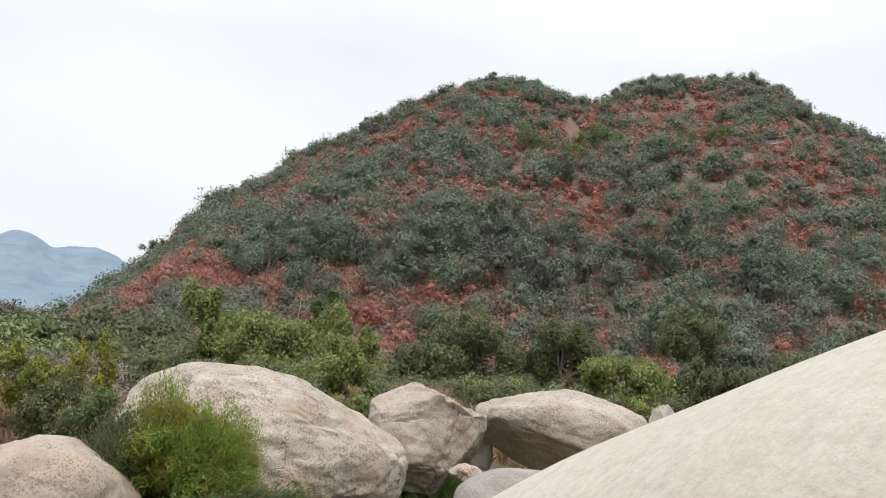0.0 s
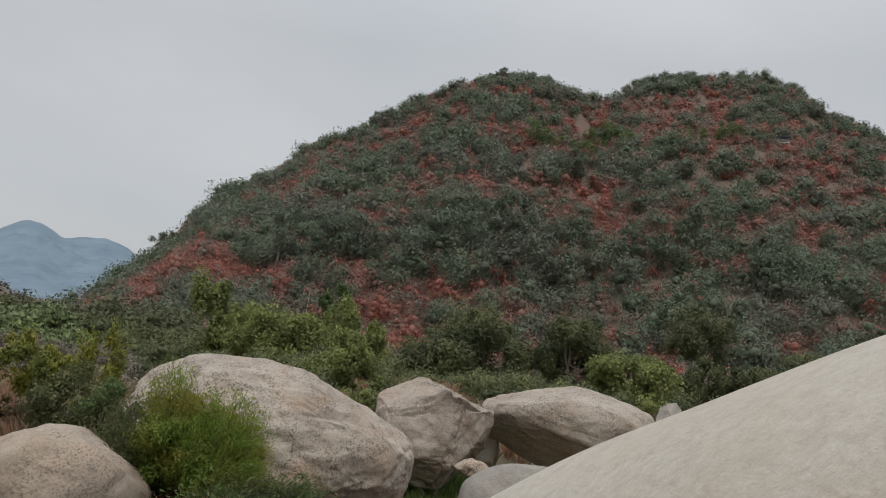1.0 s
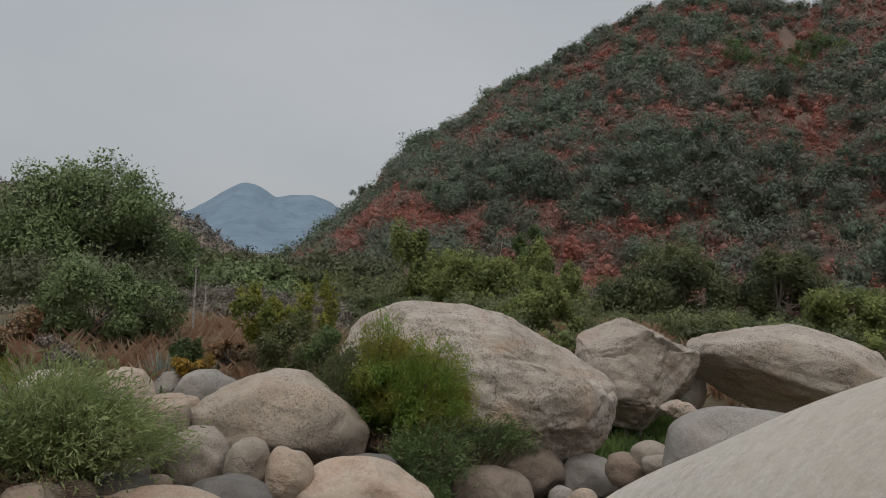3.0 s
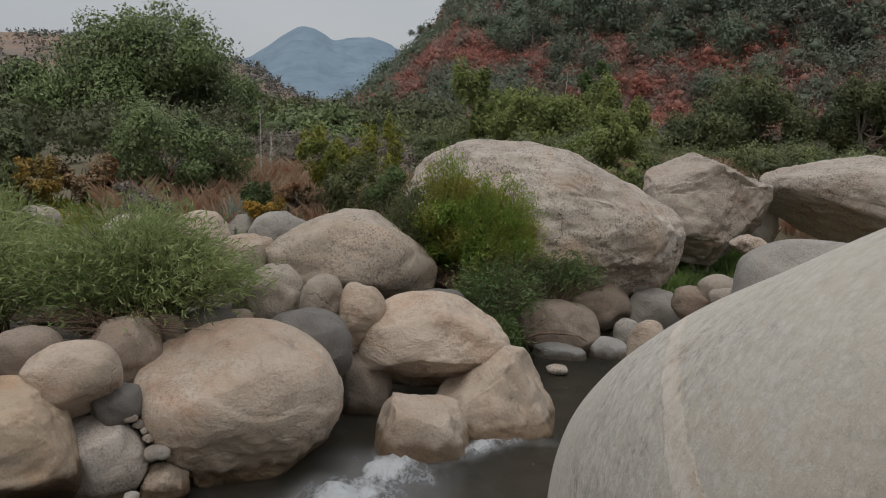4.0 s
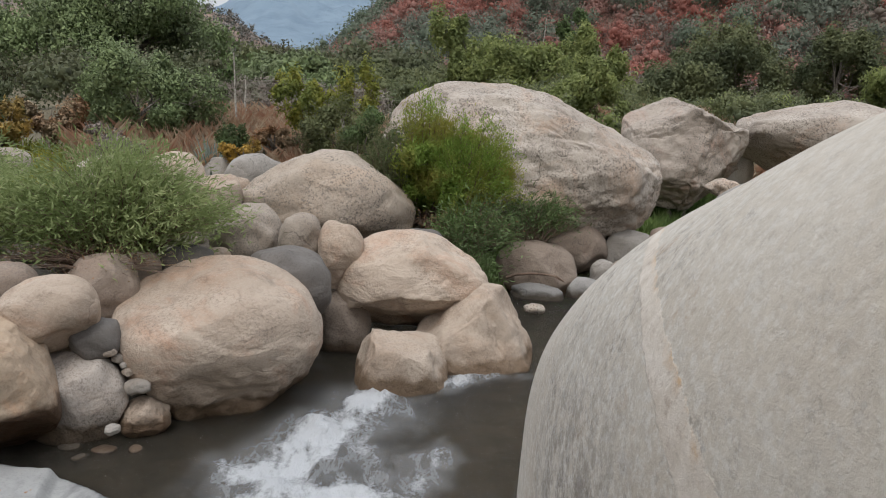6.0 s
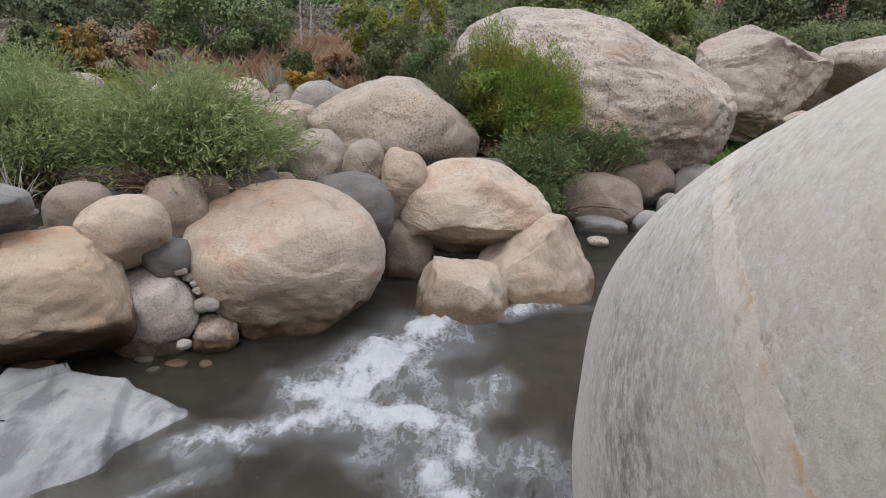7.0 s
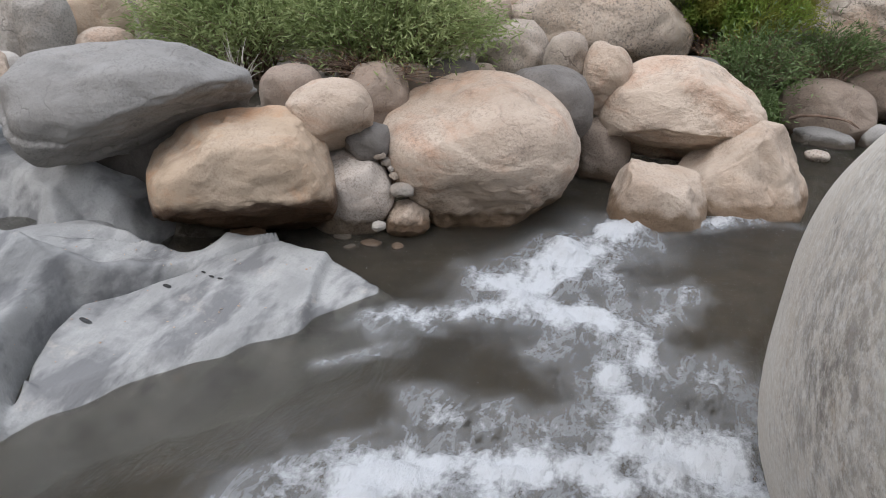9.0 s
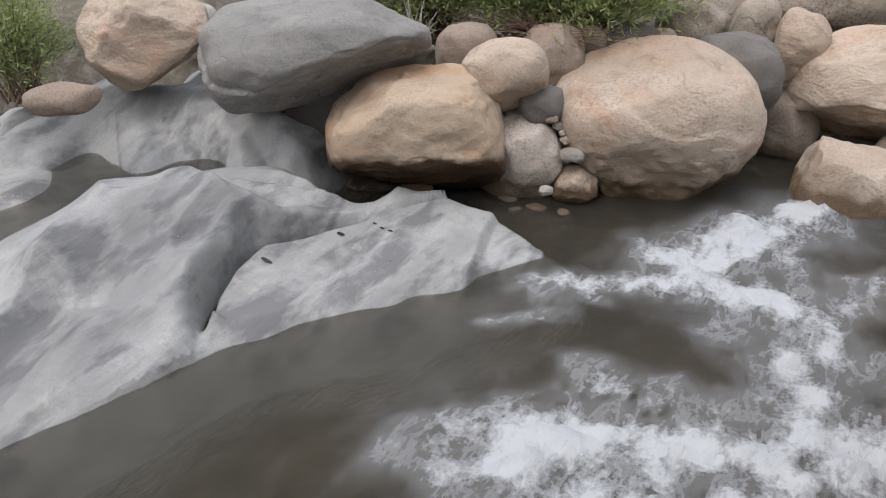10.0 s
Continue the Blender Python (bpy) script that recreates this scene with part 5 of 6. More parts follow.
def blades(name, label, category, spots, height, material, seed, per=14, width=0.012, flare=0.35):
    """Tufts of grass or reed blades, one mesh of stuff."""
    rng = np.random.default_rng(seed)
    vs = []
    for x, y, z in spots:
        a = rng.uniform(0, 2 * math.pi, per)
        h = height * rng.uniform(0.5, 1.2, per)
        root = np.stack([x + rng.normal(size=per) * 0.04, y + rng.normal(size=per) * 0.04, np.full(per, z - 0.02)], -1)
        out = np.stack([np.cos(a), np.sin(a), 0 * a], -1) * (flare * h * rng.random(per))[:, None]
        tip = root + out + np.stack([0 * a, 0 * a, h], -1)
        side = np.stack([-np.sin(a), np.cos(a), 0 * a], -1) * width
        midp = root + out * 0.35 + np.stack([0 * a, 0 * a, h * 0.6], -1)
        vs.append(np.stack([root - side, root + side, midp + side * 0.8, tip, midp - side * 0.8], 1).reshape(-1, 3))
    v = np.concatenate(vs)
    f = np.arange(len(v)).reshape(-1, 5)
    ob = new(name, mesh_from(name, v, f, material, False))
    return tagged(ob, label, category, kind="stuff")


def scrub(name, label, material, count, seed, pick, height_of, az_lo, az_hi, marks, tall, per=90, leaf=0.3, s_lo=0.02, s_hi=1.02, lobes=6, heart=0.28):
    """Crowns of bushes and trees over a slope, one mesh: rounded lobes under small leaves. pick: chance of a crown by its place."""
    rng = np.random.default_rng(seed)
    az = rng.uniform(az_lo, az_hi, count)
    el, far, near_ = crest(az, marks)
    s = s_lo + (s_hi - s_lo) * rng.random(count) ** 0.8
    r = near_ + (far - near_) * s
    x, y = -r * np.sin(np.radians(az)), r * np.cos(np.radians(az))
    z = height_of(x, y, r, np.radians(az))
    q = np.stack([x, y, z], -1)
    keep = rng.random(count) < pick(q, s)
    q, s = q[keep], s[keep]
    k = len(q)
    h = tall * rng.uniform(0.5, 1.25, k) * np.where(s > 0.93, 0.7, 1)
    w = h * rng.uniform(0.85, 1.35, k)
    half = np.stack([w * 0.5, w * 0.5, h * 0.5], -1)[:, None, :]
    mid_ = (q + np.stack([0 * h, 0 * h, h * 0.42], -1))[:, None, :]
    e = rng.normal(size=(k, lobes, 3))
    e /= np.linalg.norm(e, axis=2, keepdims=True)
    e[:, :, 2] = 0.9 * e[:, :, 2] + 0.1
    lobe_c = mid_ + e * rng.uniform(0.25, 0.55, (k, lobes, 1)) * half
    lobe_r = half * rng.uniform(0.42, 0.68, (k, lobes, 1))
    v0, f0 = clumps(lobe_c.reshape(-1, 3), lobe_r.reshape(-1, 3) * heart, seed + 50, 1)
    d = rng.normal(size=(k, per, 3))
    d /= np.linalg.norm(d, axis=2, keepdims=True)
    which = rng.integers(0, lobes, (k, per, 1)).repeat(3, 2)
    pts = np.take_along_axis(lobe_c, which, 1) + d * np.take_along_axis(lobe_r, which, 1) * (0.35 + 0.80 * rng.random((k, per, 1)) ** 0.7)
    face = (0.7 * d + 0.8 * (pts - mid_) / half + (0, 0, 0.15)).reshape(-1, 3)
    face /= np.linalg.norm(face, axis=1, keepdims=True) + 1e-9
    v, f = leaves(pts.reshape(-1, 3), np.repeat(leaf * (0.5 + 0.5 * h / tall), per), rng, 0.8, outward=face, loose=0.8, three=True)
    f = outfaced(v, f, face)
    soft = face + rng.normal(size=face.shape) * 0.25
    soft /= np.linalg.norm(soft, axis=1, keepdims=True)
    n0 = v0 - np.repeat(lobe_c.reshape(-1, 3), len(sphere(1)[0]), 0)
    n0 /= np.linalg.norm(n0, axis=1, keepdims=True) + 1e-9
    me = mesh_from(name, np.concatenate([v0, v]), np.concatenate([f0, f + len(v0)]), material)
    ob = new(name, soften(me, np.concatenate([n0, np.repeat(soft, 3, 0)])))
    return tagged(ob, label, "scrub", kind="stuff")


def red_patch(q):
    n = vnoise(q * (0.035, 0.035, 0.05), 41) + 0.6 * vnoise(q * (0.09, 0.09, 0.12), 42)
    return n


def oak_chance(q, s):
    return np.where(red_patch(q) < 0.05, 0.9, 0.16) + 0.35 * (s > 0.9)


def grey_chance(q, s):
    return np.where(np.abs(red_patch(q) - 0.1) < 0.45, 0.8, 0.35)


def red_chance(q, s):
    return np.where(red_patch(q) > -0.15 - 0.25 * (s < 0.45), 0.95, 0.12) * (1.3 - 0.7 * s)


# the upper slope, and the lower one, whose leaves are seen finer
scrub("hill_oaks", "dark green oaks and chaparral over the hill", HILL_GREEN, 2300, 1, oak_chance, hill_height, -50, 12, HILL, 6.6, 330, 0.50, s_lo=0.34)
scrub("low_slope_oaks", "dark green oaks on the lower hillside", HILL_GREEN, 760, 21, oak_chance, hill_height, -50, 12, HILL, 6.2, 800, 0.29, s_hi=0.36)
scrub("hill_scrub", "grey-brown dry chaparral over the hill", HILL_GREY, 2100, 2, grey_chance, hill_height, -50, 12, HILL, 4.6, 200, 0.33, s_lo=0.34)
scrub("low_slope_scrub", "grey-brown dry chaparral on the lower hillside", HILL_GREY, 700, 22, grey_chance, hill_height, -50, 12, HILL, 4.4, 480, 0.19, s_hi=0.36)
scrub("hill_red_scrub", "red-brown bare scrub over the hill", HILL_RED, 3900, 3, red_chance, hill_height, -50, 12, HILL, 4.4, 220, 0.29, s_lo=0.34, heart=0.35)
scrub("low_slope_red_scrub", "red-brown bare scrub on the lower hillside", HILL_RED, 1300, 23, red_chance, hill_height, -50, 12, HILL, 4.2, 520, 0.17, s_hi=0.36, heart=0.3)
scrub("far_hill_scrub", "grey-green scrub over the low rocky hill", FAR_GREEN, 2600, 4, lambda q, s: 0.35 + 0.5 * (vnoise(q * 0.03, 44) > 0) * (1.2 - s) + 0.5 * (s > 0.9), left_height, 12.8, 62, LEFT_HILL, 5.0, 30, 0.6, lobes=3)


def floor_height(x, y, r, a):
    return ground_height(x, y)


# the valley woods: a belt between the clearing and the hills
WOODS = [(70, 0, 130, 38), (30, 0, 130, 40), (18, 0, 120, 44), (10, 0, 95, 44), (3, 0, 75, 48)]
LOW_WOODS = [(4, 0, 76, 48), (0, 0, 76, 48), (-25, 0, 76, 48), (-70, 0, 76, 44)]
WOODLAND = leafy("woodland_leaves", (0.109, 0.124, 0.067), (0.144, 0.161, 0.083), (0.127, 0.121, 0.071), 0.08, 0.3)
scrub("valley_oaks", "dark green oaks of the valley woods", WOODLAND, 420, 5, lambda q, s: 0.3 + 0.5 * (s > 0.1), floor_height, 3, 60, WOODS, 3.8, 900, 0.24, lobes=8)
scrub("valley_scrub", "olive green undergrowth of the valley woods", OLIVE, 500, 6, lambda q, s: 0 * s + 0.8, floor_height, 3, 60, WOODS, 2.4, 420, 0.20)
scrub("slope_foot_scrub", "low olive and brown scrub at the foot of the hill", HILL_GREY, 600, 7, lambda q, s: 0 * s + 0.8, floor_height, -50, 4, LOW_WOODS, 2.4, 320, 0.20)
scrub("slope_foot_red_scrub", "red-brown bare scrub at the foot of the hill", HILL_RED, 600, 8, lambda q, s: 0.2 + 0.7 * (s > 0.35), floor_height, -50, 4, LOW_WOODS, 3.2, 320, 0.20, heart=0.3)

# undergrowth on the flat between the boulders and the woods
BANK = [(20, 0, 42, 17.5), (4, 0, 46, 17), (-25, 0, 46, 19), (-60, 0, 46, 21)]
scrub("bank_undergrowth", "low green and olive undergrowth behind the boulders", OLIVE, 420, 9, lambda q, s: 0.85 + 0 * s, floor_height, -50, 7, BANK, 1.25, 420, 0.085)
scrub("bank_weeds", "low fresh green weeds behind the boulders", FRESH, 160, 10, lambda q, s: 0.8 * (vnoise(q * 0.2, 46) > 0), floor_height, -50, 5, BANK, 1.1, 420, 0.085)
scrub("dry_buckwheat", "pinkish dry buckwheat in the clearing", SAGE, 260, 11, lambda q, s: 0.8 + 0 * s, floor_height, 6, 21, BANK, 0.85, 300, 0.06, heart=0.25)
scrub("clearing_scrub", "olive and brown scrub at the far side of the clearing", WOODLAND, 220, 12, lambda q, s: 0.85 + 0 * s, floor_height, 18, 55, BANK, 1.7, 420, 0.11)


def on_hill(az, el):
    """The place on the hill that is seen from the river at that azimuth and elevation."""
    r = np.linspace(40, 330, 600)
    a = np.full(600, radians(az))
    x, y = -r * np.sin(a), r * np.cos(a)
    z = hill_height(x, y, r, a)
    k = int(np.argmax(np.degrees(np.arctan2(z - 3.06, r)) > el)) or 599
    return float(x[k]), float(y[k]), float(z[k])


HILL_FRESH = leafy("hill_green_leaves", (0.115, 0.185, 0.075), (0.165, 0.235, 0.10), (0.20, 0.22, 0.085), 0.1, 0.35)
GREENS = [(-20.7, 14.4, 7), (-21.8, 14.0, 5), (-24.8, 14.4, 7), (-25.9, 14.8, 8), (-27.1, 14.4, 7), (-24.0, 13.6, 6), (-33.9, 15.3, 6), (-34.7, 15.4, 6), (-32.1, 14.8, 6), (-7.1, 6.1, 5)]
# oaks that stand out on the crest and in the slope
for k, (az, el, tall) in enumerate([(-42.4, 16.5, 10), (-3.3, 12.3, 6.5), (-0.3, 10.2, 6), (-8.6, 14.7, 6), (-9.8, 15.2, 5), (-31.5, 19.0, 6), (-36.5, 19.2, 6), (-17.6, 18.6, 7), (5.6, 3.6, 6),
                                    (-12.0, 3.5, 8), (-7.0, 4.5, 8), (-14.5, 5.0, 9), (-22, 3.5, 8), (-27, 6.0, 8), (-19, 8, 8), (-33, 7, 9), (-3, 5.5, 7), (-38, 5, 8), (-29, 11, 8), (-23, 12, 8), (-2.2, 2.6, 8), (-6.9, 3.8, 9), (-12.9, 5.1, 8), (-18.7, 5.1, 9), (-21.0, 4.0, 8), (-5.6, 1.6, 7), (-23.5, 6.2, 8), (-29.6, 5.7, 7)]):
    x, y, z = on_hill(az, el)
    tree("dark green oak standing on the hillside", (x, y, z + tall * 0.55), (tall * 0.55, tall * 0.55, tall * 0.45), HILL_GREEN, 2600, tall * 0.05, 600 + k, blobs=12, trunk=0.22, floor=z - 1)

for k, (az, el, tall) in enumerate(GREENS):
    x, y, z = on_hill(az, el)
    tree("fresh green tree among the hill oaks", (x, y, z + tall * 0.5), (tall * 0.5, tall * 0.5, tall * 0.5), HILL_FRESH, 2400, tall * 0.05, 700 + k, blobs=11, trunk=0.2, floor=z - 1)


def hillside_house(az, el):
    x, y, z = on_hill(az, el)
    ob = empty_thing("house", (x, y, z), "dark wooden hillside house with a pale railed deck", "house")
    ob.rotation_euler = (0, 0, radians(az + 8))
    ob.scale = (0.55, 0.55, 0.55)
    wood = earth("dark_boards", (0.07, 0.075, 0.085), (0.10, 0.10, 0.11), (0.05, 0.05, 0.055), 0.5, 3.0)
    paint = earth("pale_paint", (0.62, 0.63, 0.64), (0.70, 0.70, 0.70), (0.50, 0.50, 0.50), 0.5, 3.0)

    def block(name, x0, x1, y0, y1, z0, z1, m, lean=0.0):
        v = [(a, b, c + (lean * (1 if b == y1 else 0))) for c in (z0, z1) for a, b in ((x0, y0), (x1, y0), (x1, y1), (x0, y1))]
        f = [(0, 3, 2, 1), (4, 5, 6, 7), (0, 1, 5, 4), (1, 2, 6, 5), (2, 3, 7, 6), (3, 0, 4, 7)]
        return child(name, mesh_from(name, v, f, m, False), ob)

    block("wall", -5, 4, 0, 6, -1, 3.4, wood)
    block("roof", -5.8, 4.8, -1.0, 7, 3.4, 3.8, wood, 1.4)
    block("deck", -1.5, 7.5, -3.2, 0, -0.2, 0.05, paint)
    for k in range(10):
        block("post", -1.5 + k, -1.38 + k, -3.2, -3.08, -2.5 if k % 3 == 0 else -0.2, 1.1, paint)
    block("rail", -1.5, 7.5, -3.2, -3.1, 1.1, 1.22, paint)


hillside_house(-37.6, 15.4)

# ---- trees and shrubs of the valley ----
tree("large dark green oak beyond the scrub", (-15.10, 33.00, 2.95), (3.75, 3.00, 2.95), OAK, 60000, 0.135, 101, blobs=40, trunk=0.31)
tree("dense dark green oak shrub at the edge of the clearing", (-5.82, 13.50, 1.85), (1.20, 0.90, 0.85), OAK, 26000, 0.055, 102, blobs=22, category="shrub")
tree("dark green tree of the valley woodland", (-22.00, 36.00, 2.30), (2.20, 1.80, 1.60), OAK, 14000, 0.17, 103, blobs=20, trunk=0.34)
tree("olive green tree of the valley woodland", (-26.21, 37.52, 0.60), (2.55, 2.06, 2.25), OLIVE, 22500, 0.228, 104, blobs=20, trunk=0.34)
tree("dark green tree of the valley woodland", (-14.82, 43.30, 0.88), (2.53, 2.02, 2.72), OAK, 15000, 0.250, 105, blobs=18, trunk=0.34)
tree("olive green tree of the valley woodland", (-12.80, 47.43, -0.02), (2.57, 2.06, 2.17), OLIVE, 20250, 0.250, 106, blobs=18, trunk=0.34)
tree("dark green tree of the valley woodland", (-10.40, 51.46, -0.42), (2.78, 2.23, 1.98), OAK, 13500, 0.260, 107, blobs=18, trunk=0.34)
tree("olive green tree of the valley woodland", (-7.28, 57.12, -0.78), (2.61, 2.08, 1.96), OLIVE, 18000, 0.270, 108, blobs=16, trunk=0.34)
tree("dark green tree of the valley woodland", (-4.15, 60.84, -0.92), (3.26, 2.61, 1.98), OAK, 12000, 0.270, 109, blobs=16, trunk=0.34)
tree("dark green tree at the edge of the clearing", (-10.06, 30.50, 0.44), (1.66, 1.33, 1.41), DEEP, 12000, 0.166, 110, blobs=16, trunk=0.17)
tree("dark green tree at the edge of the clearing", (-7.39, 33.00, 0.43), (2.34, 1.87, 1.50), OAK, 13500, 0.176, 111, blobs=18, trunk=0.17)
tree("olive shrub beside the clearing", (-9.15, 14.20, 1.60), (0.54, 0.43, 0.49), OLIVE, 9000, 0.094, 112, blobs=10, category="shrub")
tree("thin young tree with yellow-green leaves", (-2.68, 12.20, 2.10), (0.50, 0.36, 0.42), YELLOWISH, 6500, 0.05, 113, blobs=12, trunk=0.018, bark=TWIG, hollow=0.1)
tree("thin young tree with sparse yellow-green leaves", (-1.78, 12.00, 2.10), (0.36, 0.30, 0.62), YELLOWISH, 4200, 0.045, 114, blobs=12, trunk=0.02, bark=TWIG, hollow=0.1)
tree("low olive green shrub behind the boulders", (-1.87, 11.21, 1.73), (0.59, 0.47, 0.46), OLIVE, 10800, 0.036, 115, blobs=12, category="shrub")
tree("young poplar with bright green leaves", (-0.16, 40.00, 2.62), (1.80, 1.44, 1.98), FRESH, 17550, 0.15, 116, blobs=11, trunk=0.09, tall=1.5)
tree("bright green leafy tree behind the pale boulder", (2.27, 37.00, 1.50), (2.64, 1.92, 1.86), FRESH, 29250, 0.14, 117, blobs=18, trunk=0.10, tall=1.3)
tree("bright green leafy tree behind the pale boulder", (6.00, 39.00, 2.30), (1.68, 1.44, 1.92), FRESH, 19500, 0.14, 118, blobs=12, trunk=0.09, tall=1.4)
tree("bright green leafy shrub between the boulders", (3.29, 22.00, 1.55), (1.20, 0.96, 1.14), FRESH, 21450, 0.082, 119, blobs=15, category="shrub", tall=1.3)
tree("slim dark green tree", (5.53, 45.00, 4.23), (0.85, 0.80, 1.20), DEEP, 6000, 0.13, 120, blobs=9, trunk=0.10, tall=1.5)
tree("olive green tree behind the broken boulder", (11.53, 42.00, 1.60), (2.50, 1.80, 1.90), OLIVE, 21000, 0.15, 121, blobs=18, trunk=0.10, tall=1.3)
tree("olive green tree with a leaning trunk", (14.34, 44.00, 2.30), (2.80, 2.00, 2.50), OLIVE, 27000, 0.15, 122, blobs=20, trunk=0.14, tall=1.4)
tree("dark olive green tree behind the boulders", (19.43, 43.00, 2.70), (2.40, 1.80, 2.20), OLIVE, 24000, 0.15, 123, blobs=18, trunk=0.14, tall=1.3)
tree("low bright green shrub behind the boulders", (13.26, 24.00, 2.20), (1.32, 1.08, 0.84), FRESH, 17550, 0.09, 124, blobs=16, category="shrub")
tree("slender tree with a pale bare trunk", (19.37, 30.00, 4.20), (1.55, 1.30, 1.25), OLIVE, 9000, 0.115, 125, blobs=12, trunk=0.10, bark=PALE_BARK, hollow=0.1, stand=(18.90, 30.20))
tree("olive green shrub under the slender tree", (18.81, 28.00, 2.20), (1.00, 0.80, 1.00), OLIVE, 9000, 0.1, 126, blobs=14, category="shrub")
tree("olive green shrub behind the near boulder", (15.06, 20.10, 2.63), (0.67, 0.54, 0.47), OLIVE, 7200, 0.064, 127, blobs=12, category="shrub")
tree("olive green shrub at the foot of the hill", (37.08, 44.20, 2.52), (3.39, 2.72, 1.69), OLIVE, 11250, 0.166, 128, blobs=14, category="shrub")
tree("dark green tree of the valley woodland", (-9.88, 42.84, 1.02), (2.86, 2.28, 1.35), OAK, 15000, 0.228, 129, blobs=20, trunk=0.26)
tree("dark green tree of the valley woodland", (-11.85, 38.76, 0.73), (2.25, 1.81, 1.26), OAK, 13500, 0.208, 130, blobs=20, trunk=0.26)
tree("olive green tree of the valley woodland", (-6.87, 46.85, 0.65), (2.67, 2.13, 1.41), OLIVE, 20250, 0.228, 131, blobs=18, trunk=0.26)
tree("olive green tree at the foot of the hill", (-3.09, 47.24, 0.58), (2.55, 2.06, 1.37), OLIVE, 18000, 0.208, 132, blobs=18, trunk=0.20)
tree("amber yellow shrub in the clearing", (-7.48, 12.00, 1.56), (0.42, 0.30, 0.36), AMBER, 7200, 0.050, 133, blobs=10, category="shrub")
tree("dark rust-brown shrub in the clearing", (-6.87, 12.50, 1.60), (0.52, 0.40, 0.32), RUSTY, 6000, 0.05, 134, blobs=10, category="shrub")
tree("pale pinkish sage shrub", (-4.98, 10.52, 1.45), (0.37, 0.30, 0.31), SAGE, 5200, 0.032, 135, blobs=10, category="shrub")
tree("small dark green shrub beside the yucca", (-3.60, 11.49, 1.44), (0.26, 0.21, 0.33), DEEP, 4400, 0.036, 136, blobs=8, category="shrub")
tree("dark leafy shrub behind the lime green one", (-1.19, 10.26, 1.83), (0.45, 0.36, 0.34), DEEP, 6000, 0.032, 137, blobs=9, category="shrub")
tree("olive grey shrub at the edge of the clearing", (-7.92, 9.61, 2.00), (0.61, 0.49, 0.52), OLIVE, 10500, 0.045, 138, blobs=12, category="shrub")
tree("pale dry shrub at the edge of the clearing", (-7.01, 9.04, 1.87), (0.43, 0.35, 0.32), SAGE, 5000, 0.036, 139, blobs=10, category="shrub")
tree("olive shrub at the edge of the clearing", (-6.98, 10.29, 1.78), (0.40, 0.32, 0.28), OLIVE, 7500, 0.045, 140, blobs=10, category="shrub")
tree("rust-brown shrub at the edge of the clearing", (-9.36, 9.68, 2.14), (0.71, 0.56, 0.47), RUSTY, 5000, 0.05, 141, blobs=10, category="shrub")
tree("rust-red dry shrub in the clearing", (-3.17, 12.35, 1.50), (0.37, 0.30, 0.23), RUSTY, 4500, 0.038, 145, blobs=12, category="shrub")
tree("low yellow-brown shrub in the clearing", (-3.33, 11.24, 1.39), (0.28, 0.22, 0.18), AMBER, 3500, 0.034, 146, blobs=10, category="shrub")

# ---- shrubs by the water ----
shrub("grey-green willow shrub arching over the boulders", (-3.35, 6.9, 0.75), (1.30, 0.80), 1.2, WILLOW, 200, 120, 0.085, 201, 0.17, (0.05, -0.1))
shrub("grey-green willow shrub arching over the boulders", (-4.7, 6.6, 0.75), (1.1, 0.8), 1.15, WILLOW, 160, 115, 0.085, 202, 0.17, (-0.1, -0.15))
shrub("pale green willow shrub on the bank", (-5.5, 7.8, 1.0), (0.95, 0.7), 1.0, WILLOW, 110, 100, 0.08, 203, 0.17)
tree("dense lime green shrub with reddish tips before the pale boulder", (-0.20, 9.65, 1.36), (0.62, 0.46, 0.55), LIME, 24000, 0.05, 211, blobs=20, category="shrub", slim=0.28, trunk=0.03, bark=TWIG)
shrub("upright lime green sprays of the bank shrub", (-0.10, 9.60, 0.75), (0.70, 0.50), 1.38, LIME, 170, 150, 0.046, 212, 0.26, (0.12, -0.08), 0.1, start=0.45)
shrub("taller lime green sprays of the bank shrub", (-0.50, 9.75, 0.80), (0.42, 0.40), 1.62, LIME, 100, 150, 0.046, 213, 0.26, (-0.05, 0.0), 0.06, start=0.45)
shrub("darker green leafy sprays beside the lime green shrub", (-0.95, 9.85, 0.85), (0.42, 0.36), 1.25, OLIVE, 70, 110, 0.05, 214, 0.28, (-0.12, 0.0), 0.12, start=0.3)
shrub("dark green willow shrub overhanging the water", (0.05, 8.95, 0.55), (0.55, 0.45), 0.75, DEEP, 60, 80, 0.07, 204, 0.2, (0.05, -0.15), 0.2)
shrub("drooping green willow shrub at the pool", (0.02, 8.55, 0.25), (0.36, 0.3), 0.5, DEEP, 40, 80, 0.065, 205, 0.2, (0.0, -0.1), 0.35)
shrub("green weedy shrub below the pale boulder", (0.85, 9.75, 0.6), (0.7, 0.3), 0.6, DEEP, 60, 70, 0.06, 206, 0.22)
shrub("bright green shrub on the bank above the ledge", (-6.3, 3.15, 0.75), (0.55, 0.5), 0.9, WILLOW, 70, 90, 0.06, 207, 0.22)
shrub("tangle of bare brown twigs under the lime green shrub", (-0.15, 9.15, 0.65), (0.75, 0.35), 0.62, RUSTY, 70, 6, 0.03, 208, 0.3, (0.15, -0.25), 0.15, TWIG, "bare shrub", 0.4, 0.009)
shrub("bare twigs at the foot of the willow", (-3.35, 6.45, 0.95), (1.05, 0.35), 0.30, RUSTY, 150, 3, 0.03, 209, 0.3, (0.10, -0.30), 0.15, TWIG, "bare shrub", 0.3, 0.008)
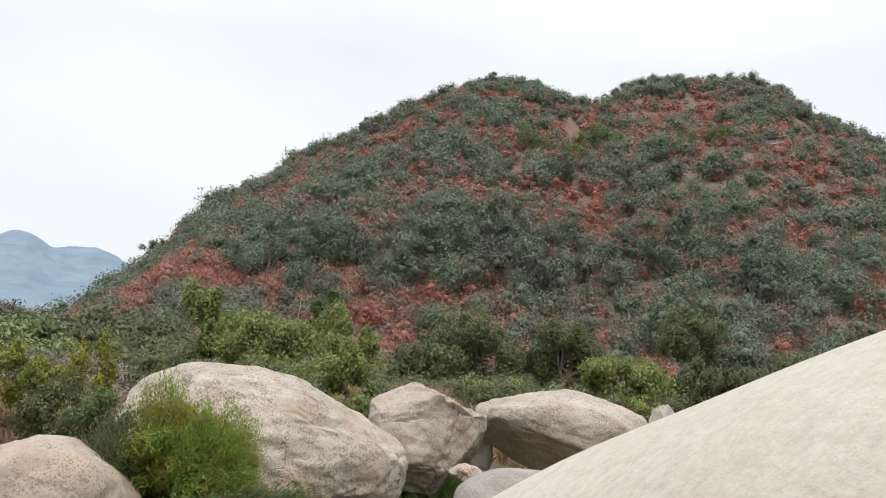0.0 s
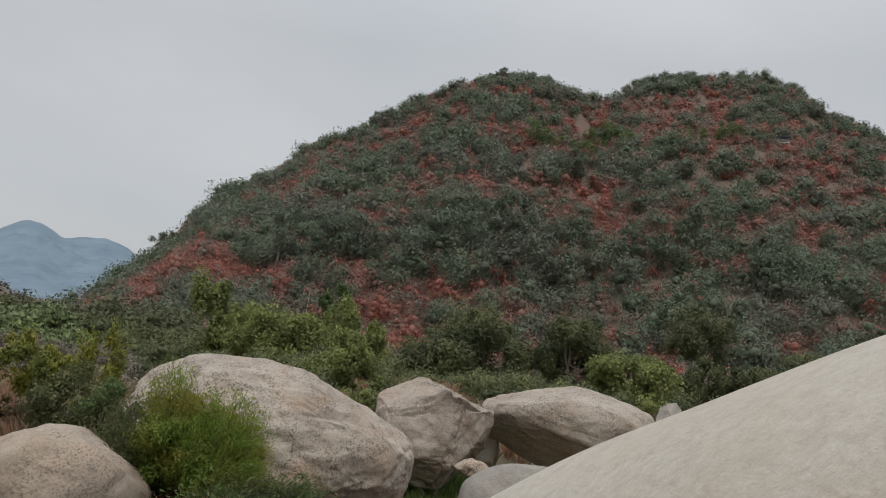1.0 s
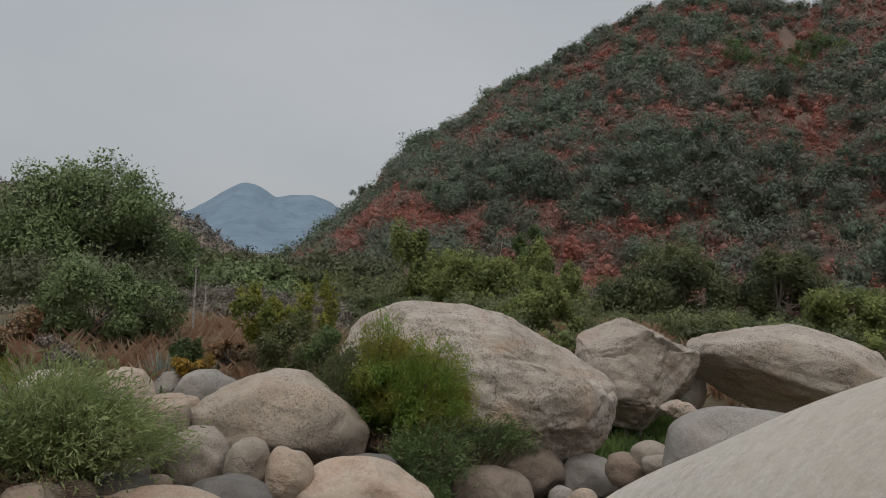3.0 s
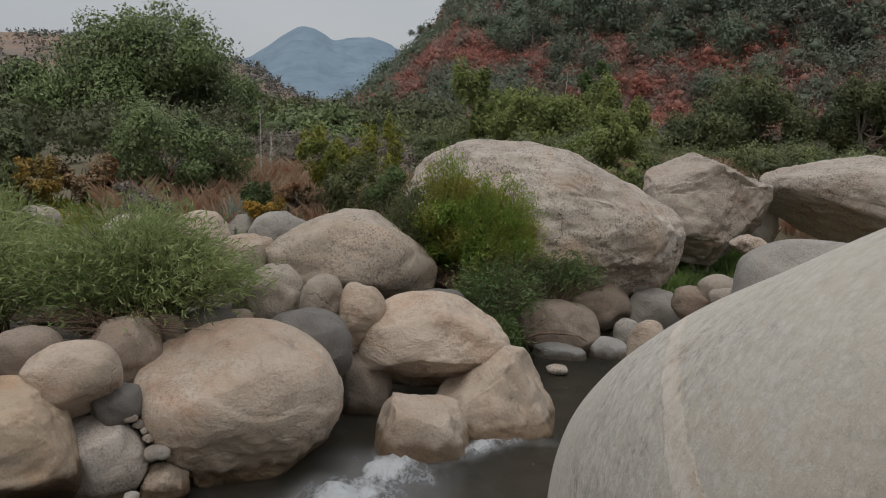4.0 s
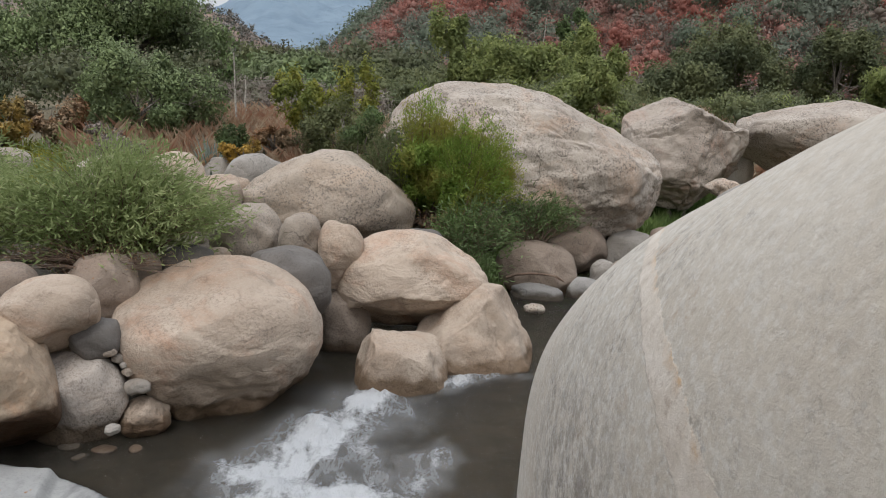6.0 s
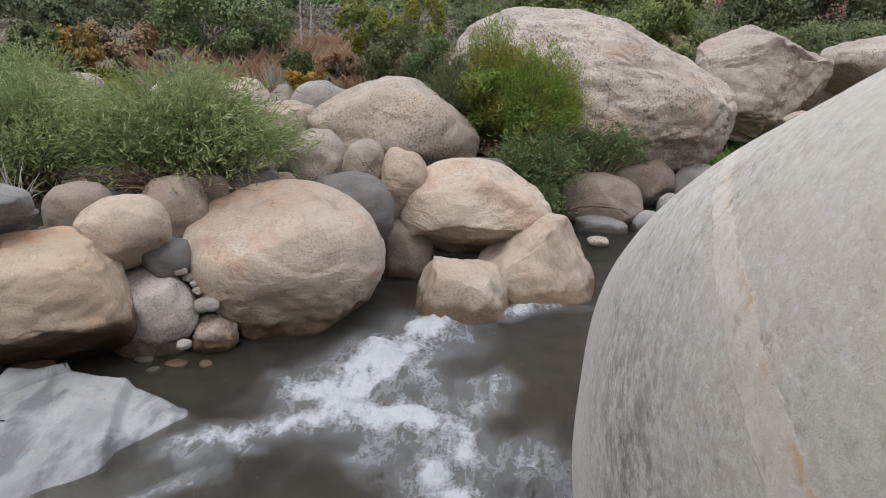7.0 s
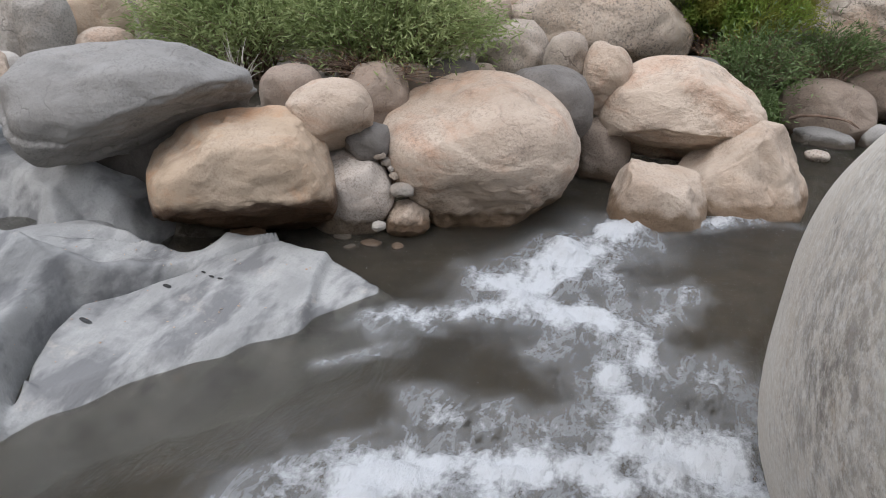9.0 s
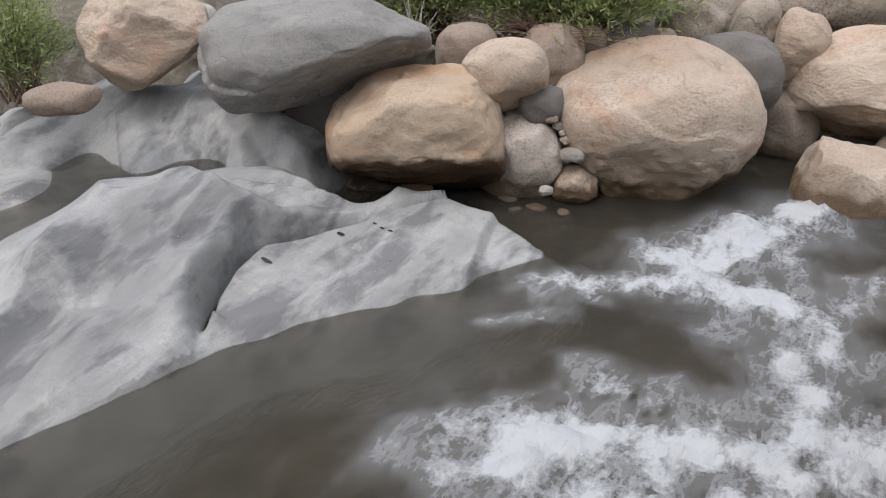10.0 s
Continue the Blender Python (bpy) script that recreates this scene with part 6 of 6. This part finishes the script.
shrub("bare pale twigs beside the dark boulder", (-4.1, 5.55, 0.95), (0.25, 0.2), 0.5, SAGE, 16, 3, 0.03, 210, 0.3, (0, 0), 0.15, PALE_BARK, "bare shrub", 0.4, 0.009)


def yucca(label, base, size, seed):
    rng = np.random.default_rng(seed)
    ob = empty_thing("yucca", base, label, "yucca")
    for k in range(60):
        a, t = rng.uniform(0, 2 * math.pi), rng.uniform(0.05, 1.35)
        w = np.array([math.cos(a) * math.sin(t), math.sin(a) * math.sin(t), math.cos(t)]) * size * rng.uniform(0.75, 1.1)
        side = np.array([-math.sin(a), math.cos(a), 0]) * size * 0.034
        keel = np.cross(w, side) / np.linalg.norm(w) * 0.25
        pts = [-side, side, w * 0.6 + side * 0.8, w, w * 0.6 - side * 0.8, keel, w * 0.6 + keel * 0.8]
        child("blade", mesh_from("blade", pts, [(0, 5, 6, 4), (5, 1, 2, 6), (4, 6, 3), (6, 2, 3)], YUCCA, False), ob)
    return ob


yucca("spiky grey-green yucca rosette in the clearing", (-3.85, 11.3, foot(-3.85, 11.3) + 0.1), 0.72, 301)
yucca("spiky grey-green yucca rosette among dry grass", (-3.35, 12.6, foot(-3.35, 12.6) + 0.1), 0.65, 302)


def stalk(x, y, height, seed, bushy):
    """A dry yucca flower stalk with short side twigs."""
    rng = np.random.default_rng(seed)
    z = foot(x, y) - 0.05
    ob = empty_thing("flower_stalk", (x, y, z), "tall dry pale yucca flower stalk", "stalk", "dry flower stalks")
    top = np.array([rng.normal() * 0.05, 0, height])
    v, f = tubes([bent((0, 0, 0), top, rng, 0.03, 0.012, 0.01)])
    child("stem", mesh_from("stem", v, f, PALE_BARK), ob)
    twigs = []
    for k in range(bushy):
        s = rng.uniform(0.45, 1.0)
        a = rng.uniform(0, 2 * math.pi)
        p = top * s
        twigs.append(bent(p, p + np.array([math.cos(a), math.sin(a), 0.5]) * rng.uniform(0.1, 0.3) * (1.3 - s), rng, 0.009, 0.004, 0.1, 4))
    for path in twigs:
        v, f = tubes([path], 4)
        child("twig", mesh_from("twig", v, f, BARK), ob)


stalk(-4.61, 14.98, 1.75, 1, 26)
stalk(-4.71, 16.09, 1.25, 2, 5)
stalk(-4.73, 14.39, 0.85, 3, 5)


def dead_tree(base, height, seed):
    rng = np.random.default_rng(seed)
    ob = empty_thing("dead_tree", base, "bare dead tree with bleached white branches", "tree")
    h = height
    ends = [(0.25, 0.1, 1.0), (-0.12, 0, 0.85), (0.42, 0, 0.55), (-0.3, 0.1, 0.6), (0.12, -0.1, 0.75)]
    limbs = [bent((0, 0, 0), (0.1 * h, 0, 0.55 * h), rng, 0.05, 0.03, 0.04)]
    limbs += [bent((0.06 * h, 0, (0.3 + 0.06 * k) * h), np.array(e) * h, rng, 0.03, 0.008, 0.1) for k, e in enumerate(ends)]
    v, f = tubes(limbs)
    child("trunk", mesh_from("trunk", v, f, PALE_BARK), ob)


dead_tree((2.41, 40.5, foot(2.41, 40.5)), 4.9, 5)

rng = np.random.default_rng(77)
spots = [(x, y, foot(x, y)) for x, y in zip(rng.uniform(-6.4, -1.8, 420), rng.uniform(11.3, 17.5, 420))]
blades("dry_grass", "tall dry tan and russet grass in the clearing", "grass", spots, 0.58, STRAW, 78, 14, 0.010, 1.0)
spots = [(x, y, foot(x, y)) for x, y in zip(rng.uniform(2.6, 5.0, 260), rng.uniform(11.6, 15.5, 260))]
spots += [(x, y, foot(x, y)) for x, y in zip(rng.uniform(0.2, 1.9, 120), rng.uniform(9.5, 10.6, 120))]
blades("grass", "fresh green grass between the boulders", "grass", spots, 0.34, GRASS, 79, 16, 0.011, 0.7)
spots = [(x, y, foot(x, y)) for x, y in zip(rng.uniform(-9.5, -2.0, 700), rng.uniform(9.5, 12.5, 700))]
blades("low_grass", "low yellow-green weeds behind the boulders", "grass", spots, 0.22, YELLOWISH, 80, 12, 0.010, 0.8)
spots = [(2 + 22 * a, 16 + 14 * b, 0) for a, b in rng.random((900, 2))]
spots = [(x, y, foot(x, y)) for x, y, z in spots]
blades("meadow_grass", "dry olive grass on the valley floor", "grass", spots, 0.45, STRAW, 81, 14, 0.012, 0.9)

# ---- loose stones on the banks and in the shallows ----
def pebbles(name, label, count, seed, x0, x1, y0, y1, small, large, material, test):
    rng = np.random.default_rng(seed)
    d, fa = sphere(2)
    vs, fs = [], []
    base = 0
    for k in range(count):
        x, y = rng.uniform(x0, x1), rng.uniform(y0, y1)
        gap = float(river_gap(np.array([x]), np.array([y]))[0])
        if not test(x, y, gap):
            continue
        s = small + (large - small) * rng.random() ** 3
        shape = d * (1 + 0.12 * vnoise(d * 1.5, k))[:, None] * (s * rng.uniform(0.7, 1.2, 3) * (1, 1, 0.7))
        a = rng.uniform(0, 6.28)
        shape = shape @ np.array([[math.cos(a), -math.sin(a), 0], [math.sin(a), math.cos(a), 0], [0, 0, 1]])
        vs.append(shape + (x, y, foot(x, y) + s * 0.25))
        fs.append(fa + base)
        base += len(d)
    ob = new(name, mesh_from(name, np.concatenate(vs), np.concatenate(fs), material))
    return tagged(ob, label, "stones", kind="stuff")


def cobble_material():
    m, n, l, out = tree_of("cobbles")
    geo = n.new("ShaderNodeNewGeometry")
    ramp = n.new("ShaderNodeValToRGB")
    ramp.color_ramp.elements[0].color = (0.10, 0.092, 0.083, 1)
    ramp.color_ramp.elements[1].color = (0.33, 0.275, 0.215, 1)
    e = ramp.color_ramp.elements.new(0.5)
    e.color = (0.19, 0.165, 0.14, 1)
    l.new(geo.outputs["Random Per Island"], ramp.inputs[0])
    col = mixed(n, l, maths(n, l, "MULTIPLY", noised(n, l, geo.outputs["Position"], 30.0, 5, 0.7, 0.4, 0.7), 0.5), ramp.outputs[0], (0.15, 0.13, 0.11))
    b = n.new("ShaderNodeBsdfPrincipled")
    b.inputs["Roughness"].default_value = 0.8
    l.new(col, b.inputs["Base Color"])
    l.new(b.outputs[0], out.inputs[0])
    return m


COBBLE = cobble_material()
pebbles("bank_stones", "grey and tan cobbles between the boulders", 1100, 91, -7.5, 3.5, 3.8, 12.5, 0.03, 0.16, COBBLE, lambda x, y, g: g > -0.15 and not (x < -2.3 and y < 5.4))
pebbles("bed_stones", "brown cobbles on the river bed", 500, 92, -4.5, 2.0, 1.0, 10.0, 0.02, 0.06, COBBLE, lambda x, y, g: g < -0.1)


# small stones lodged between the boulders
for k, (x, y, z, size) in enumerate([(-2.65, 5.31, 0.65, 0.050), (-2.61, 5.37, 0.58, 0.045), (-2.57, 5.37, 0.53, 0.035), (-2.53, 5.34, 0.48, 0.040), (-2.44, 5.30, 0.39, 0.085), (-2.52, 5.01, 0.17, 0.050), 
                                     (-4.05, 4.9, 1.0, 0.07), (-3.95, 4.95, 1.02, 0.05)]):
    boulder("stone", "small rounded grey stone lodged between boulders", (x, y, z), (size * 1.2, size * 0.9, size * 0.75), 47 * k, GREY if k % 3 else GREY_TAN, 300 + k, 4, 2.6, 0.2)


# flat stones in the shallows
for k, (x, y, size) in enumerate([(-2.60, 5.03, 0.07), (-2.72, 4.90, 0.05), (-2.38, 5.06, 0.05), (-2.86, 5.04, 0.07)]):
    boulder("stone", "flat brown-grey stone lying in the shallows", (x, y, -0.012), (size * 1.3, size, size * 0.4), 61 * k, (BROWN, GREY)[k % 2], 340 + k, 3, 2.6, 0.15)


def puddle(x, y, size, seed):
    """A pothole in the ledge with dark water."""
    rng = np.random.default_rng(seed)
    a = np.linspace(0, 2 * math.pi, 18, endpoint=False)
    rad_ = size * (1 + 0.3 * rng.normal(size=18).cumsum() / 6)
    px, py = x + rad_ * np.cos(a), y + 0.45 * rad_ * np.sin(a)
    pz = ledge_height(px[None], py[None])[0] + 0.006
    me = mesh_from("puddle", np.stack([px, py, pz], -1), [tuple(range(18))], PUDDLE)
    return tagged(new("puddle", me), "small dark rain puddle in the grey ledge", "puddle", "ledge puddles")


PUDDLE = earth("dark_wet_hollow", (0.035, 0.035, 0.035), (0.05, 0.05, 0.05), (0.03, 0.03, 0.03), 5.0, 20.0, 0.2, 0.01, 0.15)
for k, (x, y, size) in enumerate([(-3.60, 3.02, 0.045), (-3.20, 3.77, 0.02), (-3.28, 3.79, 0.018), (-3.13, 3.77, 0.022), (-3.40, 3.55, 0.035)]):
    puddle(x, y, size, k)


def driftwood():
    """A thin brown branch stranded over the flat stones of the pool."""
    at_ = np.array((0.93, 9.22, 0.26))
    ob = empty_thing("branch", at_, "thin brown stranded branch lying over flat stones", "branch")
    way = [(-0.40, 0.0, 0.0), (-0.29, -0.01, 0.05), (-0.12, -0.02, 0.075), (0.08, -0.02, 0.07), (0.22, 0.0, 0.05), (0.32, 0.02, -0.02)]
    v, f = tubes([[(q, 0.020 - 0.002 * k) for k, q in enumerate(way)]], 6)
    child("stem", mesh_from("stem", v, f, TWIG), ob)
    v, f = tubes([[((0.08, -0.02, 0.07), 0.010), ((0.19, -0.07, 0.06), 0.007), ((0.27, -0.10, 0.02), 0.004)]], 5)
    child("twig", mesh_from("twig", v, f, TWIG), ob)


driftwood()

# dry leaves and chips blown over the ledge
rng = np.random.default_rng(5)
lx, ly = rng.uniform(-4.4, -2.6, 90), rng.uniform(2.2, 4.3, 90)
shore, _ = along(lx, ly, SHORE)
lx, ly = lx[shore > 0.1], ly[shore > 0.1]
spots = np.stack([lx, ly, ledge_height(lx[None], ly[None])[0] + 0.006], -1)
v, f = leaves(spots, 0.020, rng, 0.5, 0.0, outward=np.tile((0.0, 0.0, 1.0), (len(spots), 1)), loose=0.2)
tagged(new("dry_leaves", mesh_from("dry_leaves", v, f, STRAW, False)), "small pale dry leaves scattered on the grey ledge", "leaves", kind="stuff")
